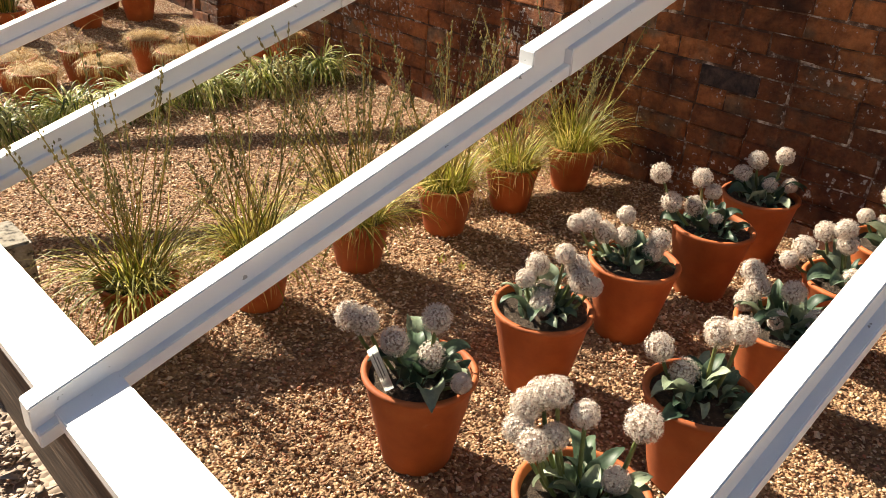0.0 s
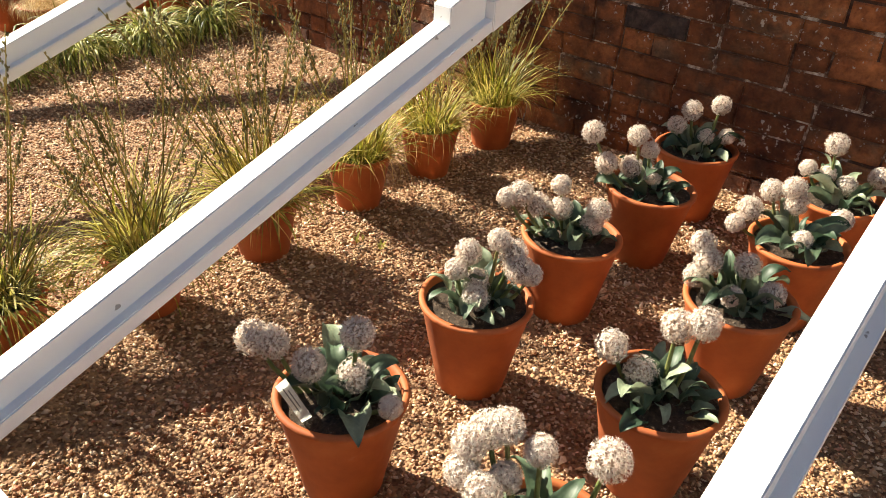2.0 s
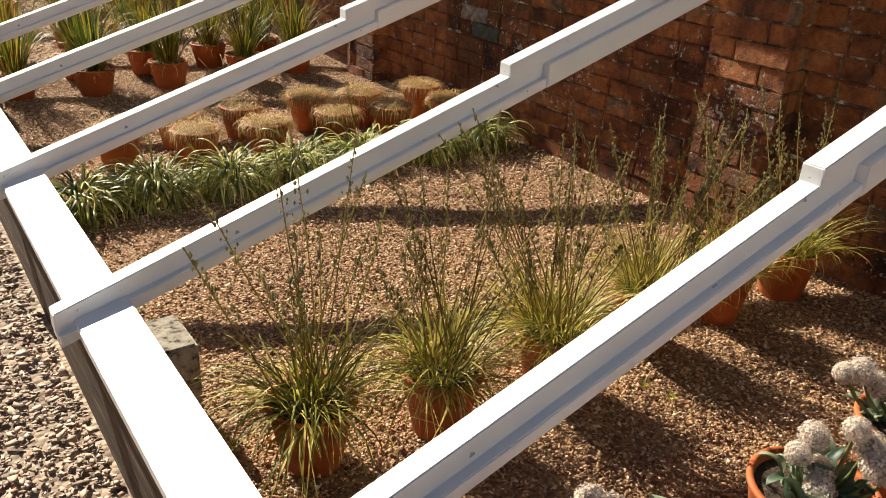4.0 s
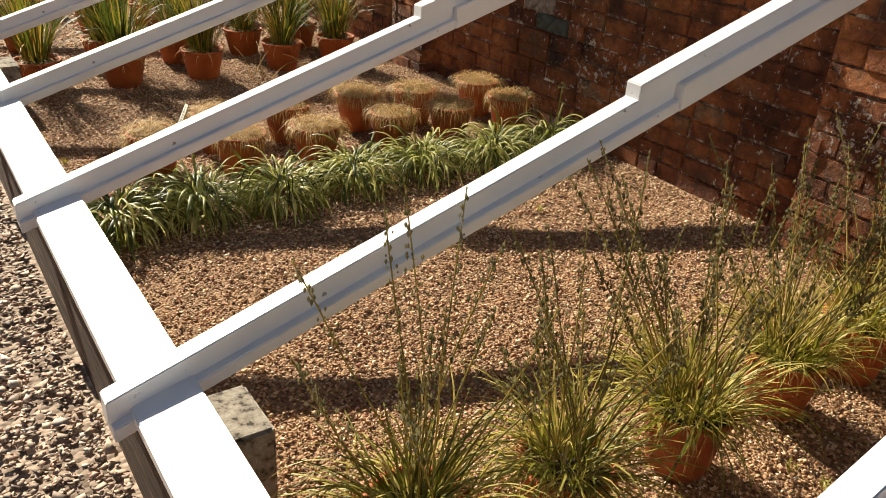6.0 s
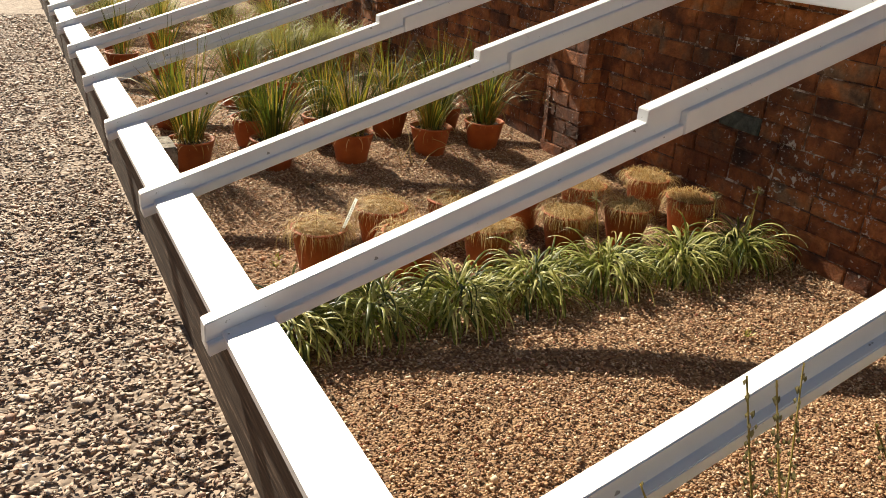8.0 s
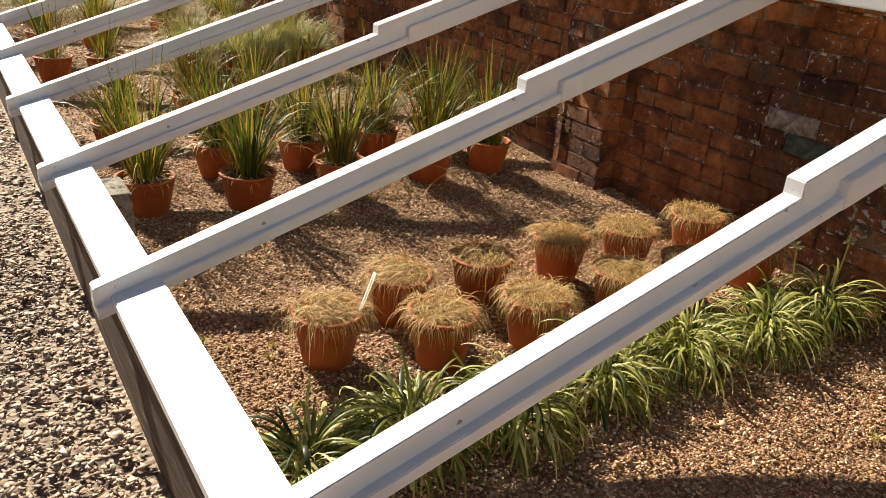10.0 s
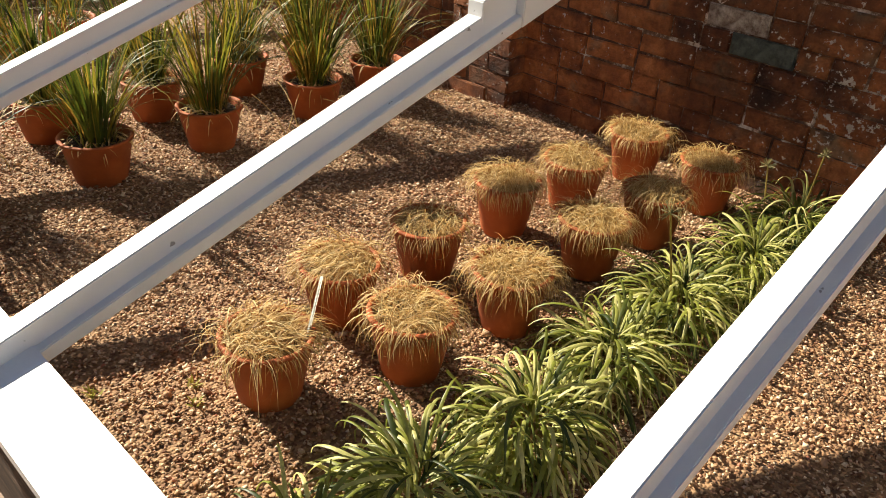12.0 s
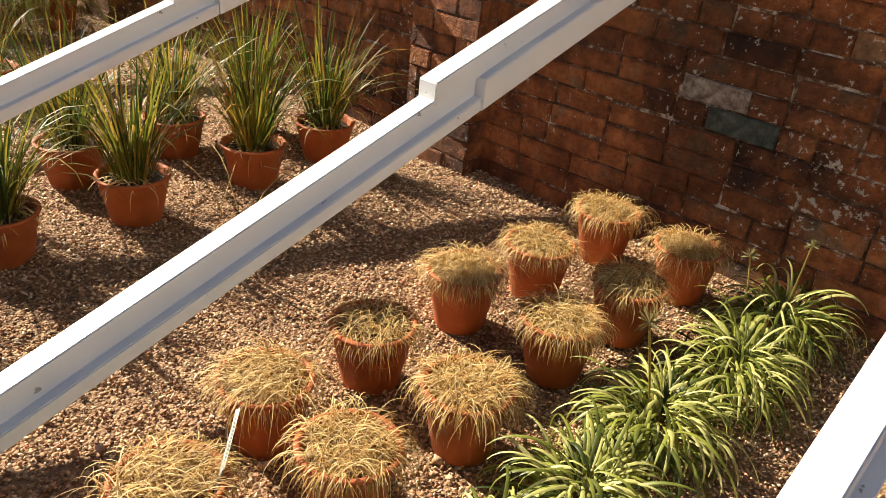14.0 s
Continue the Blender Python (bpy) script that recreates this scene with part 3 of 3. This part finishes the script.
# ---- pots of dry cut grass ----
def hay_mesh(seed, n, sweep, even):
    """A tousled mop of dry blades combed to the side sweep: arching ones on top, ragged bunches hanging over the rim."""
    rnd = random.Random(seed)
    verts, faces = [], []
    ph = [rnd.uniform(0, 6.283) for _ in range(3)]
    lean = 1.0 - even
    for i in range(n):
        thin = rnd.uniform(0.0013, 0.0027)
        if i % 10 < 2:
            a = rnd.uniform(0, 6.283) if rnd.random() < 0.35 + 0.65 * even else sweep + rnd.gauss(0, 0.7)
            bunch = 0.5 + 0.3 * math.sin(3 * a + ph[0]) + 0.3 * math.sin(7 * a + ph[1])
            if rnd.random() > bunch + 0.25:
                continue
            q = rnd.uniform(0.080, 0.101)
            base = (q * math.cos(a), q * math.sin(a), 0.182 + rnd.uniform(0, 0.014))
            blade(verts, faces, base, a + rnd.gauss(0, 0.45), rnd.uniform(0.05, 0.7), rnd.uniform(0.04, 0.085) + 0.09 * max(0.0, bunch) * rnd.random(), thin, rnd.uniform(1.7, 2.5), 6, 0.0, 1.0, rnd.uniform(-0.6, 0.6), True)
        elif i % 10 < 8:
            q = 0.088 * math.sqrt(rnd.random())
            a = rnd.uniform(0, 6.283)
            base = (q * math.cos(a) - 0.03 * lean * math.cos(sweep), q * math.sin(a) - 0.03 * lean * math.sin(sweep), 0.172 + rnd.uniform(0, 0.024) * (1.0 - (q / 0.1) ** 2))
            az = sweep + rnd.gauss(0, 0.8) if rnd.random() < 0.3 + 0.6 * lean else a + rnd.gauss(0, 1.3)
            blade(verts, faces, base, az, rnd.uniform(0.35, 1.4), rnd.uniform(0.07, 0.15 + 0.06 * lean), thin, rnd.uniform(1.8, 3.6), 7, 0.0, 1.0, rnd.uniform(-1.4, 1.4), True)
        else:
            q = 0.092 * math.sqrt(rnd.random())
            a = rnd.uniform(0, 6.283)
            base = (q * math.cos(a), q * math.sin(a), 0.172 + rnd.uniform(0, 0.02))
            blade(verts, faces, base, rnd.uniform(0, 6.283), rnd.uniform(-0.1, 0.3), rnd.uniform(0.03, 0.07), thin * 1.2, rnd.uniform(0.3, 1.2), 4, 0.0, 1.0, rnd.uniform(-1.6, 1.6), True)
    return mesh_of("dead_grass", verts, faces, HAY)


def potted_hay(x, y, seed, sweep, even, n):
    root = thing("potted_dry_grass", x, y, -0.004, 0, "clipped straw-coloured dry grass spilling over a terracotta pot", "potted plant", "pots of dry clipped grass")
    part("pot", HAY_POT, root, "", pose(0, 0, 0, 0, 0, seed * 40))
    part("soil", HAY_SOIL, root, "dark potting soil")
    part("dead_grass", hay_mesh(seed, n, sweep, even), root, "straw-coloured dead grass blades")
    return root


HAY_SPOTS = [(0.645, 3.95), (0.97, 4.09), (0.965, 3.80), (1.31, 4.10), (1.305, 3.77), (1.71, 4.14), (2.03, 4.10), (1.72, 3.80), (2.43, 4.10), (2.04, 3.78), (2.41, 3.78)]
HAY_LOOK = [(-20, 0.1, 900), (150, 0.25, 900), (-60, 0.75, 900), (200, 0.6, 520), (-40, 0.9, 1250), (170, 0.7, 1150), (100, 0.9, 950), (-80, 0.8, 1000), (60, 0.9, 950), (180, 0.5, 680), (60, 0.6, 800)]
for i, (x, y) in enumerate(HAY_SPOTS):
    sweep, even, n = HAY_LOOK[i]
    potted_hay(x, y, 40 + i, radians(sweep), even, int(n * 1.35))


# ---- strap-leaved clumps in a row ----
STRAPS = []
for i in range(14):
    rnd = random.Random(200 + i)
    v, f = [], []
    blade(v, f, (0, 0, 0), 0, rnd.uniform(0.3, 1.35), rnd.uniform(0.13, 0.25), rnd.uniform(0.0065, 0.0120), rnd.uniform(1.9, 3.5), 10, 0.40, 0.8, rnd.uniform(-0.9, 0.9), i % 3 == 0)
    STRAPS.append(mesh_of("leaf", v, f, AGA_LEAF, True))


def strap_clump(x, y, seed, n=330):
    rnd = random.Random(seed)
    root = thing("strap_leaf_clump", x, y, 0, 0, "dense clump of arching green strap leaves growing in the gravel", "plant", "row of strap-leaved clumps")
    for i in range(n):
        a = rnd.uniform(0, 360)
        q = 0.085 * math.sqrt(rnd.random())
        s = rnd.uniform(0.75, 1.15)
        crown = rnd.uniform(0.02, 0.155) * (1 - 0.45 * (q / 0.085) ** 2)
        part("leaf", STRAPS[rnd.randrange(14)], root, "", pose(q * math.cos(radians(a)) * 1.25, q * math.sin(radians(a)) * 0.9, crown, rnd.uniform(-10, 10), rnd.uniform(-12, 18), a + rnd.uniform(-30, 30)) @ Matrix.Diagonal((s, s, s, 1)))
    return root


for i, x in enumerate((0.36, 0.66, 0.98, 1.32, 1.68, 2.05, 2.40)):
    strap_clump(x, 3.44 + 0.02 * math.sin(i * 2.1), 300 + i)


# ---- tufted grasses with seed stalks ----
def tuft_mesh(seed, n=420, reach=0.30, wide=0.07, z=0.13, mat=None, droop=1.0):
    rnd = random.Random(seed)
    verts, faces = [], []
    for i in range(n):
        a = rnd.uniform(0, 6.283)
        q = wide * math.sqrt(rnd.random())
        blade(verts, faces, (q * math.cos(a), q * math.sin(a), z), a + rnd.uniform(-0.8, 0.8), rnd.uniform(0.2 + 0.65 * (1 - droop), 1.45), reach * rnd.uniform(0.35, 1.15), rnd.uniform(0.0028, 0.0060), rnd.uniform(0.8, 1.6 + 2.4 * droop) * (1.4 if rnd.random() < 0.12 else 1.0), 7, 0.0, 1.0, rnd.uniform(-0.9, 0.9))
    return mesh_of("grass_tuft", verts, faces, mat or TUFT)


def stalk_mesh(seed, height):
    rnd = random.Random(seed)
    pts = [Vector((0, 0, 0))]
    d = Vector((rnd.uniform(-0.5, 0.5), rnd.uniform(-0.5, 0.5), 1))
    for i in range(6):
        d += Vector((rnd.uniform(-0.06, 0.06), rnd.uniform(-0.06, 0.06), 0))
        pts.append(pts[-1] + d.normalized() * height / 6)
    return tube_mesh("seed_stalk", pts, 0.0026, 0.0014, STALK, 5), pts


def seed_mesh(pts, seed):
    rnd = random.Random(seed)
    verts, faces = [], []
    tip, low = pts[-1], pts[-3] - (pts[-3] - pts[-4]) * 0.3
    for i in range(34):
        t = (i // 3 + rnd.uniform(0, 0.5)) / 11.5
        out = Vector((rnd.uniform(-1, 1), rnd.uniform(-1, 1), rnd.uniform(-0.2, 0.9))) * 0.019 * (1.15 - t)
        root_c = low.lerp(tip, t)
        c = root_c + out
        s = rnd.uniform(0.0022, 0.0044)
        j = len(verts)
        verts += [root_c + Vector((0, 0, 0.0005)), root_c - Vector((0, 0, 0.0005)), c]
        faces.append((j, j + 1, j + 2))
        j = len(verts)
        verts += [c + Vector((s, 0, 0)), c + Vector((-s * 0.6, s, 0)), c + Vector((-s * 0.6, -s, 0)), c + Vector((0, 0, s * 2)), c - Vector((0, 0, s * 2))]
        faces += [(j, j + 1, j + 3), (j + 1, j + 2, j + 3), (j + 2, j, j + 3), (j + 1, j, j + 4), (j + 2, j + 1, j + 4), (j, j + 2, j + 4)]
    return mesh_of("seed_head", verts, faces, SEED)


def hanging_mesh(seed):
    rnd = random.Random(seed)
    verts, faces = [], []
    for i in range(85):
        a, q = rnd.uniform(0, 6.283), rnd.uniform(0.090, 0.103)
        blade(verts, faces, (q * math.cos(a), q * math.sin(a), 0.186 + rnd.uniform(0, 0.01)), a + rnd.gauss(0, 0.5), rnd.uniform(0.1, 0.7), rnd.uniform(0.05, 0.19), rnd.uniform(0.0018, 0.0036), rnd.uniform(1.7, 2.5), 7, 0.0, 1.0, rnd.uniform(-0.6, 0.6), True)
    return mesh_of("dry_blades", verts, faces, HAY)


HANGING = [hanging_mesh(950 + i) for i in range(3)]


def potted_grass(x, y, seed, stalks, reach=0.28, droop=1.0, blades=360):
    rnd = random.Random(seed)
    root = thing("potted_grass", x, y, -0.004, 0, "tufted yellow-green grass with tall thin seed stalks in a terracotta pot", "potted plant", "tufted grasses in terracotta pots")
    part("pot", HAY_POT, root)
    part("soil", HAY_SOIL, root, "dark potting soil")
    part("grass_tuft", tuft_mesh(seed, blades, reach, 0.078, 0.16, None, droop), root, "yellow-green fine grass blades")
    if droop < 0.8:
        part("dry_blades", HANGING[seed % 3], root, "straw-coloured dead blades hanging over the rim", pose(0, 0, 0, 0, 0, seed * 67))
    for i in range(stalks):
        a, q = rnd.uniform(0, 6.283), 0.06 * math.sqrt(rnd.random())
        me, pts = stalk_mesh(seed * 50 + i, rnd.uniform(0.32, 0.70))
        st = part("seed_stalk", me, root, "", pose(q * math.cos(a), q * math.sin(a), 0.15))
        part("seed_head", seed_mesh(pts, seed * 70 + i), st, "small brown seed heads")
    return root


for i, (x, y, stalks, reach, droop) in enumerate([(0.48, 1.61, 15, 0.31, 1.0), (0.83, 1.56, 19, 0.29, 0.75), (1.22, 1.56, 30, 0.31, 0.45), (1.64, 1.58, 28, 0.27, 0.25), (1.99, 1.57, 20, 0.24, 0.25), (2.36, 1.56, 18, 0.30, 0.2)]):
    potted_grass(x, y, 70 + i, stalks, reach, droop)


# ---- irises ----
SWORDS = []
for i in range(10):
    rnd = random.Random(500 + i)
    v, f = [], []
    blade(v, f, (0, 0, 0), 0, rnd.uniform(1.15, 1.56), rnd.uniform(0.26, 0.56), rnd.uniform(0.0055, 0.0098), rnd.uniform(0.0, 1.3) if i % 5 else 2.6, 7, 0.25, 1.0, rnd.uniform(-0.4, 0.4))
    SWORDS.append(mesh_of("leaf", v, f, IRIS_LEAF, True))


def litter_mesh(seed):
    rnd = random.Random(seed)
    verts, faces = [], []
    for i in range(70):
        a, q = rnd.uniform(0, 6.283), rnd.uniform(0.03, 0.11)
        blade(verts, faces, (q * math.cos(a), q * math.sin(a), 0.155 + rnd.uniform(0, 0.02)), a + rnd.gauss(0, 1.0), rnd.uniform(-0.1, 0.5), rnd.uniform(0.04, 0.13), rnd.uniform(0.003, 0.007), rnd.uniform(0.8, 2.2), 5, 0.0, 1.0, rnd.uniform(-0.8, 0.8), True)
    return mesh_of("dead_leaves", verts, faces, HAY)


LITTER = [litter_mesh(900 + i) for i in range(3)]


def potted_iris(x, y, seed, n=140, s0=1.1):
    rnd = random.Random(seed)
    root = thing("potted_iris", x, y, -0.004, 0, "upright sword-leaved plant with green and rusty leaves in a terracotta pot", "potted plant", "sword-leaved plants in terracotta pots")
    part("pot", IRIS_POT, root)
    part("soil", IRIS_SOIL, root, "pale gritty potting soil")
    part("dead_leaves", LITTER[seed % 3], root, "straw-coloured dead leaf litter", pose(0, 0, 0, 0, 0, seed * 77))
    for i in range(n):
        a = rnd.uniform(0, 360)
        q = 0.06 * math.sqrt(rnd.random())
        s = rnd.uniform(0.7, 1.1) * s0
        part("leaf", SWORDS[rnd.randrange(10)], root, "", pose(q * math.cos(radians(a)), q * math.sin(radians(a)), 0.13, rnd.uniform(-11, 11), rnd.uniform(-10, 10), a) @ Matrix.Diagonal((s, s, s, 1)))
    return root


for i, (x, y) in enumerate([(0.44, 5.37), (0.86, 5.29), (0.87, 5.76), (1.29, 5.72), (1.32, 5.32), (1.74, 5.76), (1.83, 5.34), (2.22, 5.38), (2.15, 5.80)]):
    potted_iris(x, y, 600 + i)


# ---- far pots along the frame ----
def potted_golden(x, y, seed):
    root = thing("potted_golden_grass", x, y, -0.004, 0, "mound of golden-green grass in a terracotta pot", "potted plant", "golden grasses in terracotta pots")
    part("pot", HAY_POT, root)
    part("grass_tuft", tuft_mesh(seed, 520, 0.42, 0.10, 0.16, GOLD), root, "golden-green grass blades")
    return root


for i, (x, y) in enumerate([(1.35, 7.95), (1.65, 7.9), (1.95, 7.95), (2.25, 7.9), (1.5, 8.4), (1.9, 8.4), (2.3, 8.4), (0.6, 9.9), (1.1, 10.0), (1.7, 10.0), (2.2, 10.1), (0.55, 10.7), (1.2, 10.8), (0.7, 11.4)]):
    potted_golden(x, y, 700 + i)
for i, (x, y) in enumerate([(0.50, 6.25), (1.02, 6.7), (1.4, 6.75), (0.44, 7.95), (0.75, 7.9), (0.5, 8.9), (0.9, 9.0), (1.5, 9.3), (2.1, 9.4)]):
    potted_iris(x, y, 720 + i, 60, 1.05)

# ---- block, slab, labels ----
for y0, y1 in ((1.905, 2.085), (5.0, 5.215)):
    block = boxes_mesh("concrete_block", [(0.094, 0.312, y0, y1, -0.02, 0.23)], CONCRETE, 0.0, 0.007)
    tagged(new("concrete_block", block), "weathered lichened concrete block supporting the front sill", "block", "blocks under the sill")


def plant_label(top, foot):
    top, foot = Vector(top), Vector(foot)
    root = thing("plant_label", *foot, 0, "white plastic plant label pushed into a pot", "plant label", "plant labels")
    h = (top - foot).length
    up = (top - foot) / h
    face = (SUN_TO - up * SUN_TO.dot(up)).normalized()
    root.matrix_world = Matrix.Translation(foot) @ Matrix((face.cross(up), face, up)).transposed().to_4x4()
    part("tag", boxes_mesh("tag", [(-0.011, 0.011, -0.0009, 0.0009, -0.03, h)], LABEL, 0, 0.0006), root)
    part("writing", boxes_mesh("writing", [(-0.004, -0.002, -0.0014, -0.0010, h * 0.3, h * 0.9), (0.002, 0.004, -0.0014, -0.0010, h * 0.35, h * 0.8)], INK), root, "faded pencil marks")
    return root


plant_label((0.572, 0.690, 0.405), (0.664, 0.735, 0.225))
plant_label((0.787, 3.926, 0.2925), (0.715, 3.890, 0.175))

# ---- unseen wall added across the path, blocks low sky to deepen the shade ----
west = boxes_mesh("wall_west", [(-5.3, -5.0, -9.0, 16.0, -0.1, 2.6)], BRICK)
tagged(new("wall_west", west), "unseen plain brick wall added across the path to cut sky light", "wall", kind="structure")

# ---- dried seed heads, weeds, fallen stems ----
def dried_seedhead(foot, tip, spread, seed):
    foot, tip = Vector(foot), Vector(tip)
    root = thing("dried_seedhead", *foot, 0, "dried umbel of seed stalks on a thin upright stem", "seed head", "dried seed heads in the strap-leaved row")
    rnd = random.Random(seed)
    d = tip - foot
    part("stem", tube_mesh("stem", [(0, 0, 0), d * 0.5 + Vector((0.004, 0, 0)), d], 0.0034, 0.0026, STALK), root)
    verts, faces = [], []
    for i in range(46):
        a, e = rnd.uniform(0, 6.283), rnd.uniform(-0.5, 1.5)
        q = Vector((math.cos(a) * math.cos(e), math.sin(a) * math.cos(e), math.sin(e)))
        o = q.orthogonal().normalized() * 0.0007
        c = d + q * spread * rnd.uniform(0.7, 1.1)
        j = len(verts)
        verts += [d - o, d + o, c + o * 2, c - o * 2, c + q * 0.006, c + q.cross(o).normalized() * 0.002]
        faces += [(j, j + 1, j + 2, j + 3), (j + 3, j + 2, j + 4), (j + 2, j + 5, j + 4)]
    part("umbel", mesh_of("umbel", verts, faces, SEED), root, "spent brown flower stalks")
    return root


dried_seedhead((1.66, 3.46, 0.0), (1.63, 3.52, 0.345), 0.036, 1)
dried_seedhead((2.43, 3.45, 0.0), (2.435, 3.43, 0.325), 0.020, 2)
dried_seedhead((2.30, 3.50, 0.0), (2.33, 3.56, 0.27), 0.022, 3)

stub_v, stub_f = [], []
blade(stub_v, stub_f, (0, 0, 0), 2.5, 1.0, 0.15, 0.024, 0.2, 4, 0.3, 0.2)
stub = tagged(new("cut_leaf", mesh_of("cut_leaf", stub_v, stub_f, AGA_LEAF, True)), "stiff cut yellow-green leaf standing in the clump", "leaf")
stub.matrix_world = pose(0.925, 3.525, 0.075, 0, 0, 0)


SPROUTS = []
for i in range(4):
    rnd = random.Random(790 + i)
    v, f = [], []
    blade(v, f, (0, 0, 0), 0, rnd.uniform(0.2, 1.2), rnd.uniform(0.016, 0.034), rnd.uniform(0.005, 0.009), rnd.uniform(0.3, 1.2), 3)
    SPROUTS.append(mesh_of("leaf", v, f, GOLD))


def seedling(x, y, seed):
    rnd = random.Random(seed)
    root = thing("seedling", x, y, 0.004, 0, "tiny yellow-green weed seedling in the gravel", "weed", "weeds in the gravel")
    for i in range(12):
        part("leaf", SPROUTS[i % 4], root, "", pose(rnd.uniform(-0.012, 0.012), rnd.uniform(-0.012, 0.012), 0, 0, 0, rnd.uniform(0, 360)))
    return root


for i, (x, y) in enumerate([(1.45, 1.39), (1.47, 1.31), (0.49, 4.03), (0.335, 4.21), (0.52, 4.09), (1.9, 2.9)]):
    seedling(x, y, 800 + i)


def dry_stem(x, y, length, turn, tilt, seed):
    rnd = random.Random(seed)
    pts = [Vector((length * t, rnd.uniform(-0.012, 0.012), 0.03 * math.sin(t * 3.1))) for t in (0, 0.25, 0.5, 0.75, 1.0)]
    ob = tagged(new("dry_stem", tube_mesh("dry_stem", pts, 0.003, 0.0018, HAY, 6)), "pale dry fallen leaf stem leaning among the pots", "dry stem", "fallen dry stems")
    ob.matrix_world = pose(x, y, 0.012, 0, -tilt, turn)
    return ob


for i, q in enumerate([(1.58, 5.18, 0.34, 40, 24), (1.62, 5.14, 0.30, 75, 30), (1.55, 5.12, 0.26, 100, 35), (1.66, 5.10, 0.30, 20, 14), (1.90, 5.06, 0.22, 130, 30), (2.30, 5.20, 0.18, -60, 12)]):
    dry_stem(*q, 850 + i)

# ---- brick wall ----
COURSE, PITCH = 0.0828, 0.247
# height above the plate is unseen, added to cut sky light on the floor
wall_core = boxes_mesh("wall_east", [(WALL_X + 0.0085, WALL_X + 0.22, -3.0, 13.0, -0.1, 2.9)], MORTAR)
wall = tagged(new("wall_east", wall_core), "old red brick wall with worn lime mortar", "wall", kind="structure")


def brick_mesh(length, seed, mat=None):
    rnd = random.Random(seed)
    bm = bmesh.new()
    l, h, d = length / 2, 0.0768 / 2, 0.05
    v = [bm.verts.new((x + rnd.uniform(-0.004, 0.004), y + rnd.uniform(-0.004, 0.004), z + rnd.uniform(-0.0035, 0.0035))) for x in (0, d) for y in (-l, l) for z in (-h, h)]
    for f in ((0, 1, 3, 2), (4, 6, 7, 5), (0, 4, 5, 1), (2, 3, 7, 6), (0, 2, 6, 4), (1, 5, 7, 3)):
        bm.faces.new([v[i] for i in f])
    front = [e for e in bm.edges if all(q.co.x < 0.02 for q in e.verts)]
    bmesh.ops.bevel(bm, geom=front, offset=0.0045, segments=2, affect="EDGES")
    bmesh.ops.recalc_face_normals(bm, faces=bm.faces[:])
    me = bpy.data.meshes.new("brick")
    bm.to_mesh(me)
    bm.free()
    me.materials.append(mat or BRICK)
    return me


STRETCH = [brick_mesh(PITCH - 0.0075, i) for i in range(8)]
HEADER = [brick_mesh(PITCH / 2 - 0.0075, 20 + i) for i in range(4)]
# burnt, greenish and lime-washed bricks: course, place along the wall, mesh
ODD = [(6, 1.14, brick_mesh(PITCH - 0.0075, 31, BURNT)), (6, 3.76, brick_mesh(PITCH - 0.0075, 32, GREENISH)), (7, 3.99, brick_mesh(PITCH - 0.0075, 33, WASHED)), (5, 0.05, brick_mesh(PITCH - 0.0075, 34, WASHED))]
PIL_X, PIL_W = 2.555, 0.37
rest_v, rest_f = [], []
count = 0
rnd = random.Random(77)
for c in range(35):
    z = COURSE * (c + 0.5) - 0.012
    y = -2.6 + (0.1235 if c % 2 else 0.0) + rnd.uniform(-0.02, 0.02)
    while y < 12.5:
        head = rnd.random() < (0.55 if c % 4 == 2 else 0.10)
        w = PITCH / 2 if head else PITCH
        me = rnd.choice(HEADER if head else STRETCH)
        m = pose(WALL_X + rnd.uniform(-0.004, 0.004), y + w / 2, z + rnd.uniform(-0.003, 0.003), rnd.uniform(-1.0, 1.0), rnd.uniform(-4.0, 3.6), rnd.uniform(-1.5, 1.5))
        for row, place, odd in ODD:
            if c == row and abs(y + w / 2 - place) < PITCH / 2:
                head, w, me = False, PITCH, odd
                m = pose(WALL_X - 0.002, y + w / 2, z)
        if c < 14 and 0.0 <= y <= 5.2 and count < 300:
            part("brick", me, wall, "", m)
            count += 1
        else:
            k = len(rest_v)
            rest_v += [m @ q.co for q in me.vertices]
            rest_f += [tuple(k + i for i in p.vertices) for p in me.polygons]
        y += w
far_bricks = part("bricks", mesh_of("bricks", rest_v, rest_f, BRICK), wall, "old red bricks further along the wall and on its unseen added top")
tagged(far_bricks, kind="stuff")

for pier_y in (-1.18, 1.845, 4.87, 7.89, 10.9):
    pil = tagged(new("pilaster", boxes_mesh("pilaster", [(PIL_X + 0.007, WALL_X + 0.02, pier_y + 0.012, pier_y + PIL_W - 0.012, -0.1, 1.10)], MORTAR)), "brick pier standing out from the wall", "pier", kind="structure")
    for c in range(14):
        z = COURSE * (c + 0.5) - 0.012
        widths = (PITCH, PITCH / 2) if c % 2 else (PITCH / 2, PITCH)
        y = pier_y
        for w in widths:
            me = rnd.choice(STRETCH if w == PITCH else HEADER)
            part("brick", me, pil, "", pose(PIL_X + rnd.uniform(-0.004, 0.004), y + w / 2, z, rnd.uniform(-0.6, 0.6), rnd.uniform(-1, 1), rnd.uniform(-0.8, 0.8)))
            y += w
        for yy, turn in ((pier_y + 0.004, 90), (pier_y + PIL_W - 0.004, -90)):
            part("brick", rnd.choice(HEADER), pil, "", pose(PIL_X + 0.058, yy, z + 0.001, 0, 0, turn))
